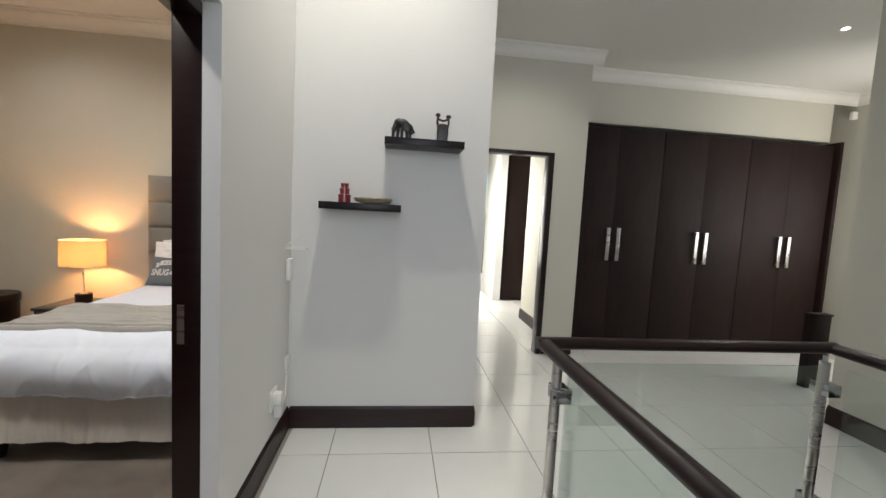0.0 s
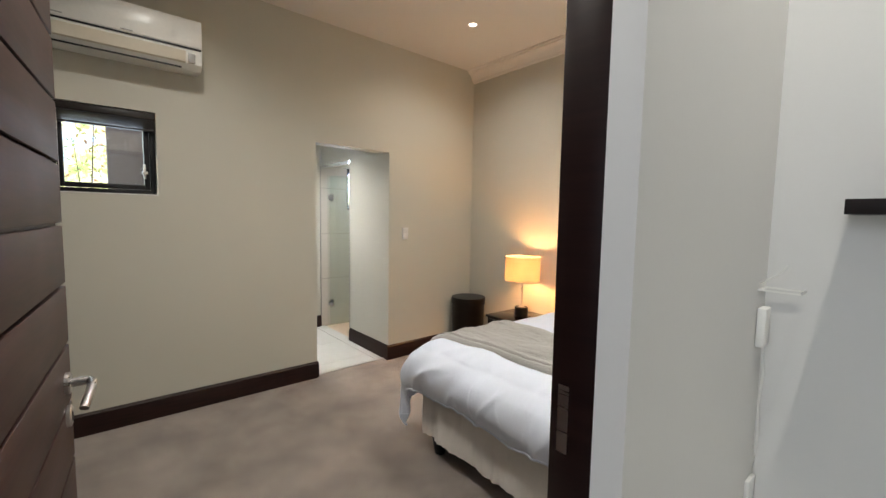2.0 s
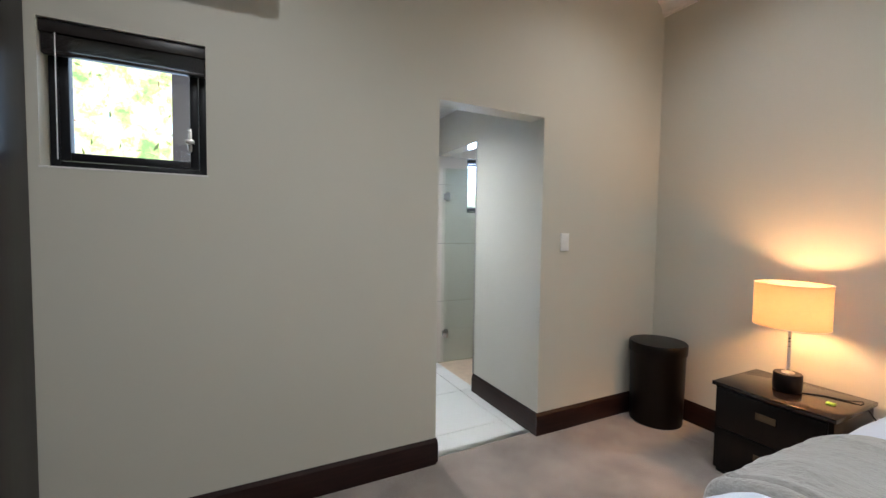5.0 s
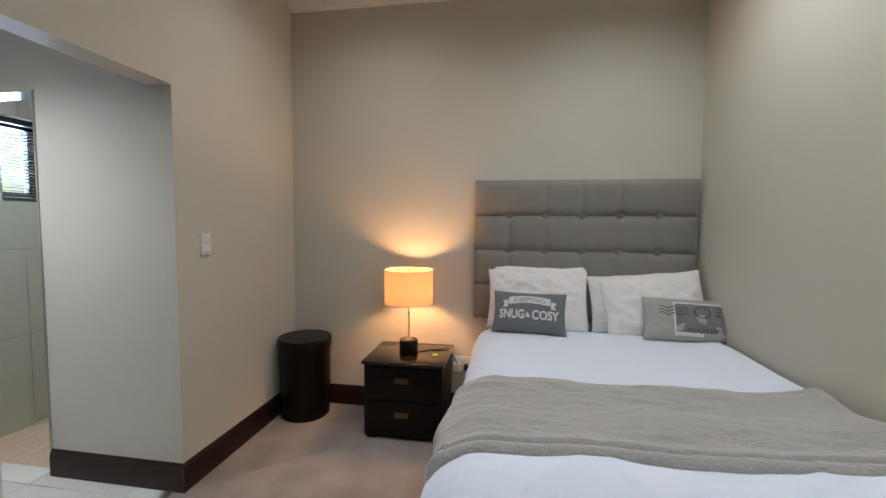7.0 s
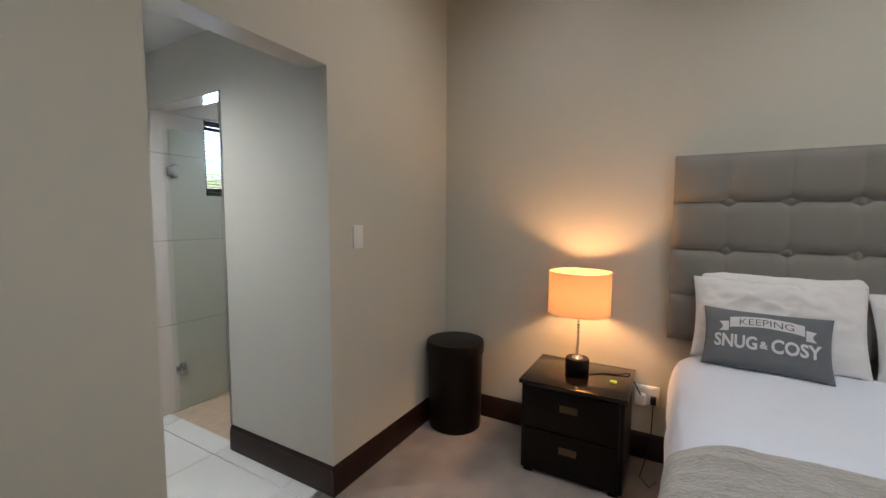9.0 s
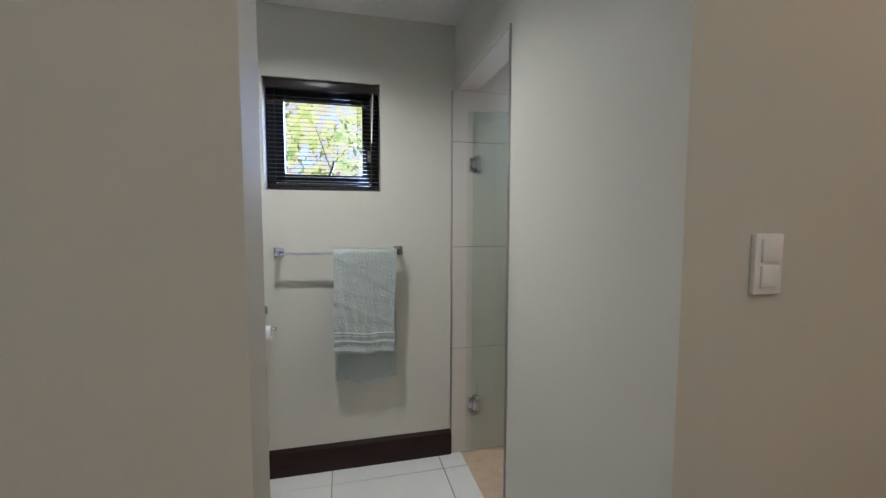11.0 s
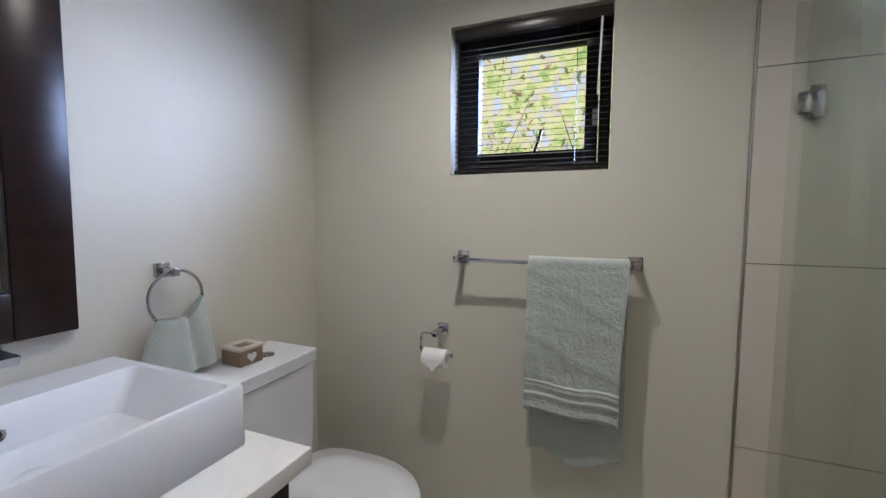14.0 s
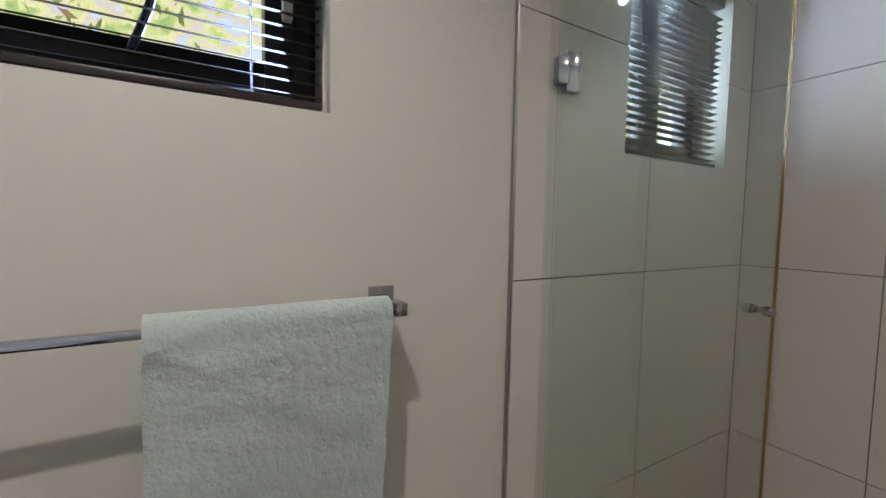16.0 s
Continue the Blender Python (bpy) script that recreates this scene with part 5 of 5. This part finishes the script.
for z in (1.70, 0.30):
    b = bmesh.new()
    box(b, 0.008, 0.044, -0.012, 0.012, z - 0.045, z + 0.045, 0.002, m=SM)
    box(b, -0.016, 0.012, -0.016, 0.016, z - 0.03, z + 0.03, 0.002, m=SM)
    part("hinge", b, CHROME, sd)
b = bmesh.new()
for s in (-1, 1):
    lathe(b, [(0.0, 0.0045), (0.009, 0.0045), (0.009, 0.012), (0.014, 0.016), (0.014, 0.036), (0.010, 0.042), (0.0, 0.042)], SM @ Matrix.Translation((0.648, 0, 1.127)) @ Matrix.Rotation(radians(90 * s), 4, "X"), 20)
part("knob", b, CHROME, sd)
st = mat("steel_trim", (0.40, 0.38, 0.36), 0.3, metal=0.9)
structure("trim_shower", B((-5.41, -5.401, 3.034, 3.040, 0, 2.10), (-4.633, -4.623, 3.049, 3.055, 0.15, 2.108)), st, "thin metal tile edge trim", "trim")

# ---- hall things ----
def shelf(x0, x1, zt, label):
    return single("floating_shelf", B((x0, x1, 2.513, 2.714, zt - 0.045, zt, 0.002)), WENGE, label, "shelf", "floating shelves")


shelf(-0.112, 0.386, 1.962, "black-brown floating shelf with two small sculptures")
shelf(-0.495, 0.008, 1.545, "black-brown floating shelf with red jars and a bowl")
# elephant
b = bmesh.new()
def blob(b, c, r, m=None, n=16):
    t = bmesh.new()
    bmesh.ops.create_uvsphere(t, u_segments=n, v_segments=n // 2 + 2, radius=1, matrix=Matrix.Translation(c) @ (m or Matrix()) @ Matrix.Diagonal((*r, 1)))
    return add(b, t)
EX, EY, EZ = -0.003, 2.61, 1.962
tube(b, [(EX - 0.060, EY, EZ), (EX - 0.060, EY, EZ + 0.060)], 0.010, 10)
tube(b, [(EX - 0.058, EY, EZ + 0.055), (EX - 0.046, EY, EZ + 0.092), (EX - 0.012, EY, EZ + 0.114), (EX + 0.018, EY, EZ + 0.108), (EX + 0.044, EY, EZ + 0.078), (EX + 0.064, EY, EZ + 0.044)], 0.017, 12)
blob(b, (EX - 0.010, EY, EZ + 0.104), (0.048, 0.026, 0.030), Matrix.Rotation(radians(8), 4, "Y"))
blob(b, (EX + 0.040, EY, EZ + 0.076), (0.026, 0.024, 0.034), Matrix.Rotation(radians(-25), 4, "Y"))
blob(b, (EX + 0.022, EY - 0.024, EZ + 0.078), (0.026, 0.006, 0.036), Matrix.Rotation(radians(-20), 4, "Y"))
for dx, dy in ((-0.036, 0.012), (-0.006, -0.012), (0.030, 0.010), (0.050, -0.010)):
    tube(b, [(EX + dx, EY + dy, EZ), (EX + dx * 0.7, EY + dy, EZ + 0.085)], 0.0095, 8)
single("elephant_statue", b, BRONZ, "small dark bronze elephant statue on the shelf", "statue", smooth=60)
b = bmesh.new()
SX = 0.252
loft(b, [(R(0.066, 0.040, 0.010), 1.962, SX, 2.61), (R(0.070, 0.042, 0.012), 1.985, SX, 2.61), (R(0.074, 0.042, 0.012), 2.03, SX, 2.61), (R(0.070, 0.038, 0.012), 2.066, SX, 2.61), (R(0.050, 0.03, 0.010), 2.078, SX, 2.61), (R(0.02, 0.02, 0.006), 2.082, SX, 2.61)])
for sgn, top in ((-1, 2.135), (1, 2.128)):
    tube(b, [(SX + sgn * 0.030, 2.61, 2.06), (SX + sgn * 0.037, 2.61, 2.09), (SX + sgn * 0.033, 2.61, top)], 0.008, 8)
    blob(b, (SX + sgn * 0.034, 2.61, top), (0.017, 0.014, 0.013))
tube(b, [(SX - 0.034, 2.61, 2.112), (SX, 2.61, 2.100), (SX + 0.034, 2.61, 2.112)], 0.007, 8)
single("abstract_statue", b, BRONZ, "small dark carved statue with two round tops on the shelf", "statue", smooth=60)
jar = thing("red_jar_stack", (-0.36, 2.61, 1.545), "stack of red glass jars on the floating shelf", "jar")
for r, z0, z1 in ((0.041, 1.546, 1.596), (0.032, 1.597, 1.635), (0.026, 1.636, 1.666)):
    b = bmesh.new()
    lathe(b, [(0.0, z0), (r * 0.94, z0), (r * 0.95, z1 - 0.012), (r, z1 - 0.011), (r, z1 - 0.001), (0.0, z1)], at(-0.352, 2.61), 28)
    part("jar", b, REDG, jar)
b = bmesh.new()
lathe(b, [(0.0, 1.546), (0.05, 1.546), (0.11, 1.558), (0.125, 1.580), (0.118, 1.584), (0.09, 1.566), (0.0, 1.556)], Matrix.Translation((-0.172, 2.61, 0)) @ Matrix.Diagonal((1, 0.62, 1, 1)), 40)
single("shell_bowl", b, BOWLM, "shallow brown shell bowl on the floating shelf", "bowl", smooth=50)
b = bmesh.new()
blob(b, (-0.19, 2.60, 1.572), (0.045, 0.022, 0.012))
single("white_pebble", b, CERAM, "glossy white pebble lying in the shell bowl", "pebble", smooth=60)
# router shelf and sockets on the west hall wall
rs = thing("router_shelf", (-0.62, 2.62, 1.20), "small white bracket shelf with cables in the hall corner", "shelf")
part("bracket", B((-0.66, -0.545, 2.694, 2.700, 1.232, 1.238), (-0.66, -0.545, 2.600, 2.606, 1.232, 1.238), (-0.551, -0.545, 2.606, 2.694, 1.232, 1.238), (-0.66, -0.654, 2.606, 2.694, 1.232, 1.238)), PLAST, rs)
b = bmesh.new()
tube(b, [(-0.655, 2.60, 1.26), (-0.60, 2.58, 1.30), (-0.58, 2.57, 1.33)], 0.003, 6)
part("antenna", b, PLAST, rs)
part("router", B((-0.658, -0.632, 2.60, 2.67, 1.03, 1.17, 0.004)), PLAST, rs)
b = bmesh.new()
tube(b, [(-0.645, 2.66, 1.02), (-0.640, 2.67, 0.92), (-0.650, 2.68, 0.80), (-0.640, 2.66, 0.70), (-0.650, 2.68, 0.60), (-0.650, 2.67, 0.50), (-0.645, 2.60, 0.30), (-0.65, 2.50, 0.20), (-0.65, 2.42, 0.28)], 0.004, 6)
single("wall_cable", b, PLAST, "loose white cable hanging down the hall wall", "cable")
single("small_socket", B((-0.66, -0.645, 2.62, 2.70, 0.42, 0.52, 0.003)), SOCKM, "small white wall box low in the hall corner", "socket")
sk = thing("hall_socket", (-0.65, 2.36, 0.38), "white wall socket with two white adapters", "socket")
part("plate", B((-0.66, -0.648, 2.31, 2.43, 0.30, 0.42, 0.003)), SOCKM, sk)
part("adapter", B((-0.648, -0.600, 2.33, 2.38, 0.34, 0.41, 0.005)), PLAST, sk)
part("adapter", B((-0.648, -0.605, 2.36, 2.40, 0.25, 0.32, 0.005)), PLAST, sk)

for o in [o for o in bpy.data.objects if o.parent is None and o.name.split(".")[0] in ("router_shelf", "wall_cable", "small_socket", "hall_socket")]:
    o.location.x -= 0.04

# far doorway
fd = thing("door_2", (1.2, 4.28, 0), "dark mahogany door frame at the end of the hall", "door", kind="structure")
part("door_frame", B((1.60, 1.66, 4.262, 4.40, 0, 2.24, 0.003), (0.85, 0.90, 4.262, 4.40, 0, 2.24, 0.003), (0.90, 1.60, 4.262, 4.40, 2.20, 2.24, 0.003)), MAHOG, fd)
ls = thing("light_switch", (1.92, 4.78, 1.40), "white double light switch on the far pale wall", "light switch")
part("plate", B((1.918, 1.93, 4.70, 4.84, 1.34, 1.46, 0.003)), SOCKM, ls)
part("rocker", B((1.912, 1.918, 4.72, 4.76, 1.36, 1.44, 0.002)), SOCKM, ls)
part("rocker", B((1.912, 1.918, 4.78, 4.82, 1.36, 1.44, 0.002)), SOCKM, ls)
fw = thing("far_wardrobe", (2.3, 7.4, 0), "tall dark wooden wardrobe in the far room", "wardrobe")
part("body", B((1.95, 3.35, 7.20, 7.79, 0, 2.75, 0.003)), CUPB, fw)
for x0 in (1.955, 2.425, 2.895):
    d = part("door", B((x0, x0 + 0.465, 7.18, 7.20, 0.06, 2.74, 0.002)), CUPB, fw)
    part("handle", B((x0 + 0.39, x0 + 0.41, 7.15, 7.18, 1.05, 1.35)), STEEL, d)
pb = thing("wooden_pedestal", (4.14, 3.42, 0), "dark wooden pedestal standing on the landing tiles", "pedestal")
part("body", B((4.03, 4.24, 3.38, 3.46, 0.0, 0.72, 0.004)), CUPB, pb)
part("cap", B((4.02, 4.25, 3.37, 3.47, 0.72, 0.74, 0.004)), CUPB, pb)
sn = thing("alarm_sensor", (5.85, 4.70, 3.1), "small cream motion sensor under the cornice", "sensor")
part("body", B((5.79, 5.87, 4.70, 4.75, 3.03, 3.13, 0.01)), PLAST, sn)

# railing round the stairwell
rl = thing("stair_railing", (0.6, 0.0, 0), "stair railing with a round mahogany handrail on steel posts and glass", "railing")
b = bmesh.new()
for pts in ([(0.60, -3.18, 0.978), (0.60, 1.555, 0.978)], [(0.57, 1.585, 0.978), (2.015, 1.585, 0.978)], [(1.99, 1.555, 0.978), (1.99, -3.18, 0.978)]):
    (xa, ya, z), (xb, yb, _) = pts
    along_x = abs(xb - xa) > abs(yb - ya)
    prof = [(0.032 * math.cos(a) * 1.05, 0.026 * math.sin(a)) for a in [2 * math.pi * k / 20 for k in range(20)]]
    if along_x:
        prism(b, [(ya + p, z + q) for p, q in prof], "x", xa, xb)
    else:
        prism(b, [(xa + p, z + q) for p, q in prof], "y", ya, yb)
part("handrail", b, MAHOG, rl, smooth=40)
for x, y in ((0.63, 1.49), (0.63, 0.2), (0.63, -1.1), (0.63, -2.4), (1.93, 1.55), (1.96, 0.2), (1.96, -1.1)):
    b = bmesh.new()
    lathe(b, [(0.045, -0.01), (0.045, 0.0), (0.021, 0.004), (0.021, 0.925), (0.010, 0.927), (0.010, 0.957), (0.0, 0.957)], at(x, y), 20)
    p = part("post", b, STEEL, rl)
    for z in (0.25, 0.80):
        part("clamp", B((x - 0.015, x + 0.05, y - 0.045, y + 0.045, z - 0.028, z + 0.028, 0.003)), CHROME, p)
for q in ((0.668, 0.676, -2.3, 1.47, 0.06, 0.905), (0.70, 1.90, 1.545, 1.553, 0.06, 0.905), (1.99, 1.998, -1.0, 1.50, 0.06, 0.905)):
    o = part("pane", B(q), RGLASS, rl, smooth=0)
    o.visible_shadow = False

rl.location.x += 0.025

# ---- outside: wall pier and trees ----
single("garden_pillar", B((-5.2, -4.85, 0.91, 1.195, -3.0, 3.2, 0.005)), OUTW, "grey plastered pillar outside the bedroom window", "pillar")


def leaf_mat(name, color):
    return mat(name, color, 0.6, var=0.25, scale=6, transl=0.75, spec=0.2)


LEAVES = [leaf_mat("yellow_green_leaf", (0.80, 0.82, 0.36)), leaf_mat("green_leaf", (0.62, 0.76, 0.34)), leaf_mat("orange_leaf", (0.78, 0.50, 0.36))]


def tree(x, y, h, crown, seed, label, n=110):
    t = thing("tree", (x, y, -3.0), label, "tree", "garden trees")
    rng = random.Random(seed)
    b = bmesh.new()
    limbs = [((x, y, -3.0), (x + 0.1, y + 0.1, h - crown * 1.4), 0.13, 0.09)]
    for k in range(4):
        a = 2 * math.pi * k / 4 + rng.random()
        limbs.append(((x + 0.1, y + 0.1, h - crown * (1.4 - 0.1 * k)), (x + crown * 0.7 * math.cos(a), y + crown * 0.7 * math.sin(a), h - crown * rng.uniform(-0.3, 0.6)), 0.014, 0.005))
    for p, q, r0, r1 in limbs:
        p, q = Vector(p), Vector(q)
        m = Matrix.Translation(p) @ (q - p).to_track_quat("Z", "Y").to_matrix().to_4x4()
        lathe(b, [(r0, 0), ((r0 + r1) / 2, (q - p).length / 2), (r1, (q - p).length)], m, 8)
    part("trunk", b, BARK, t)
    for i, material in enumerate(LEAVES):
        vs, fs = [], []
        clumps = [(x + rng.gauss(0, crown * 0.5), y + rng.gauss(0, crown * 0.5), h - crown * 0.3 + rng.gauss(0, crown * 0.55)) for _ in range(26)]
        for k in range(n // (1, 1, 4)[i]):
            c = rng.choice(clumps)
            p = Vector((c[0] + rng.gauss(0, 0.28), c[1] + rng.gauss(0, 0.28), c[2] + rng.gauss(0, 0.24)))
            u = Vector((rng.gauss(0, 1), rng.gauss(0, 1), rng.gauss(0, 1))).normalized()
            w = u.orthogonal().normalized()
            s = rng.uniform(0.035, 0.075)
            j = len(vs)
            nn = u.cross(w) * s * 0.12
            vs += [p - u * s, p + w * s * 0.45 + nn, p + u * s, p - w * s * 0.45 + nn]
            fs.append((j, j + 1, j + 2, j + 3))
        me = bpy.data.meshes.new("crown")
        me.from_pydata([tuple(v) for v in vs], [], fs)
        me.materials.append(material)
        o = new("crown", me)
        o.parent, o.matrix_parent_inverse = t, Matrix.Translation(-t.location)
        o["kind"] = "stuff"


# Flat panel that glows: sunlit leaf and sky brightness is put into its emission.
far = bpy.data.materials.new("glowing_foliage")
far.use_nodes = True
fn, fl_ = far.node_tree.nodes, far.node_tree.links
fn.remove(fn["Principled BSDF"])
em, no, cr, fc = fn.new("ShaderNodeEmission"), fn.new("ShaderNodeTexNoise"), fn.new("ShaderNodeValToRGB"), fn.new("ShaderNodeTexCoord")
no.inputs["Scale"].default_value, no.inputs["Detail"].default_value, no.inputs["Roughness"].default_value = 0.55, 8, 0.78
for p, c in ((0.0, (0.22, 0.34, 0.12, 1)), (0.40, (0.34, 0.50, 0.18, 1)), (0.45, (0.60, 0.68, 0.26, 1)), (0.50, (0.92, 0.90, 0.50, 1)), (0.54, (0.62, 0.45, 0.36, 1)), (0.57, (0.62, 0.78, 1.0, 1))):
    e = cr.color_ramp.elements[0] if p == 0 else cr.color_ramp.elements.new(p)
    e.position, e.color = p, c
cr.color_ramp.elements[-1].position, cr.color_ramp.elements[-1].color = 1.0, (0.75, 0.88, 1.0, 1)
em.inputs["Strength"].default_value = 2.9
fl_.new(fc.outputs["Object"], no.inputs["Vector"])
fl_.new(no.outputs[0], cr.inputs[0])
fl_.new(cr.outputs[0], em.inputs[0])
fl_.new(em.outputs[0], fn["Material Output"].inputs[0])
structure("backdrop", B((-38.2, -38, -50, 60, -3.1, 26)), far, "flat glowing backdrop in mottled sunlit foliage and sky colours", "backdrop")
tree(-8.6, 2.6, 2.4, 1.3, 3, "leafy yellow-green tree close outside the bathroom")
tree(-9.4, 0.6, 2.8, 1.5, 4, "leafy green tree in the garden")
tree(-9.3, 4.4, 0.9, 1.0, 5, "small yellow-green tree seen low through the blind")
tree(-12.5, 2.0, 2.8, 2.0, 6, "wide leafy tree farther off in the garden", 240)

# ---- pieces: tiles ----
def tile_floor(parent, xs, ys, z, material, keep=lambda x0, x1, y0, y1: True, gap=0.0025, thick=0.010):
    shared = {}
    for x0, x1 in zip(xs, xs[1:]):
        for y0, y1 in zip(ys, ys[1:]):
            if not keep(x0, x1, y0, y1):
                continue
            w, d = round(x1 - x0 - 2 * gap, 4), round(y1 - y0 - 2 * gap, 4)
            if (w, d) not in shared:
                b = bmesh.new()
                loft(b, [([(-w / 2, -d / 2), (w / 2, -d / 2), (w / 2, d / 2), (-w / 2, d / 2)], -thick, 0, 0), ([(-w / 2, -d / 2), (w / 2, -d / 2), (w / 2, d / 2), (-w / 2, d / 2)], -0.001, 0, 0),
                         ([(-w / 2 + 0.001, -d / 2 + 0.001), (w / 2 - 0.001, -d / 2 + 0.001), (w / 2 - 0.001, d / 2 - 0.001), (-w / 2 + 0.001, d / 2 - 0.001)], 0.0, 0, 0)])
                me = bpy.data.meshes.new("tile")
                b.to_mesh(me)
                b.free()
                me.materials.append(material)
                shared[w, d] = me
            o = new("tile", shared[w, d])
            o.parent = bpy.data.objects[parent]
            o.location = ((x0 + x1) / 2, (y0 + y1) / 2, z)


def steps(a, b, origin, pitch):
    out = [a]
    k = math.ceil((a + 0.03 - origin) / pitch)
    while origin + k * pitch < b - 0.03:
        out.append(origin + k * pitch)
        k += 1
    return out + [b]


P = 0.636
hx, hy = steps(-0.66, 6.05, -0.367, P), steps(-1.3, 8.1, 2.39, P)
tile_floor("floor_hall", hx, hy, -0.001, TILE,
           lambda x0, x1, y0, y1: (x1 < 0.62 and y1 < 4.2) or y0 > 1.7 and not (x0 > 3.5 and y1 < 2.6) and not (x1 < 0.4 and y0 > 2.9) and not (x0 > 2.1 and y0 > 4.6 and y1 < 5.4) and x0 < 5.3)
tile_floor("floor_bath", steps(-5.41, -3.85, -4.67, 0.6), steps(1.38, 3.10, 2.96, 0.6), 0.0, TILE)
structure("carpet_strip", B((-3.89, -3.845, 2.30, 3.055, -0.01, 0.003, 0.001)), STEEL, "thin metal strip between carpet and tiles", "threshold")


def tile_wall(parent, axis, face, s, us, zs, material, keep=lambda *a: True, gap=0.0016, thick=0.008):
    """Tiles on a wall: axis is the wall's normal, s the side that they face."""
    for u0, u1 in zip(us, us[1:]):
        for z0, z1 in zip(zs, zs[1:]):
            rects = keep(u0 + gap, u1 - gap, z0 + gap, z1 - gap) or []
            if rects:
                b = bmesh.new()
                lo, hi = sorted((face, face + s * thick))
                for a0, a1, b0, b1 in rects:
                    if axis == "x":
                        box(b, lo, hi, a0, a1, b0, b1)
                    else:
                        box(b, a0, a1, lo, hi, b0, b1)
                me = bpy.data.meshes.new("tile")
                b.to_mesh(me)
                b.free()
                me.materials.append(material)
                o = new("tile", me)
                o.parent = bpy.data.objects[parent]


ZS = [0.0, 0.633, 1.226, 1.819, BATH_Z]
WIN = (3.41, 3.92, 1.545, 2.11)


def cut(u0, u1, z0, z1):
    """Leaves the shower window out of a tile."""
    a, c, e, f = WIN
    if u1 <= a or u0 >= c or z1 <= e or z0 >= f:
        return [(u0, u1, z0, z1)]
    out = []
    if u0 < a:
        out.append((u0, a, z0, z1))
    if u1 > c:
        out.append((c, u1, z0, z1))
    m0, m1 = max(u0, a), min(u1, c)
    if z0 < e:
        out.append((m0, m1, z0, e))
    if z1 > f:
        out.append((m0, m1, f, z1))
    return out


structure("grout_shower", B((-5.4098, -5.4060, 3.040, 3.41, 0, 2.10), (-5.4098, -5.4060, 3.17, 3.41, 2.11, BATH_Z), (-5.4098, -5.4060, 3.41, 3.92, 0, 1.545), (-5.4098, -5.4060, 3.41, 3.92, 2.11, BATH_Z), (-5.4098, -5.4060, 3.92, 4.078, 0, BATH_Z),
                                (-5.406, -3.932, 4.076, 4.0798, 0, BATH_Z)), DGROUT, "dark grout between the shower tiles", "grout")
tile_wall("wall_bath_west", "x", -5.4095, 1, [3.040, 3.523, 4.072], ZS[:-1] + [2.10], WTILE, cut)
tile_wall("wall_bath_west", "x", -5.4095, 1, [3.17, 3.523, 4.072], [2.10, BATH_Z], WTILE, cut)
tile_wall("wall_shower_north", "y", 4.0795, -1, [-5.401, -5.05, -4.45, -3.932], ZS, WTILE, lambda *a: [a])
tile_wall("wall_shower_front", "y", 3.1705, 1, [-4.625, -3.932], ZS, WTILE, lambda *a: [a])
bm = bmesh.new()
box(bm, -5.401, -4.625, 3.056, 3.178, 2.100, 2.1078)
structure("soffit_tile", bm, WTILE, "glossy tiled soffit of the shower opening", "tile")
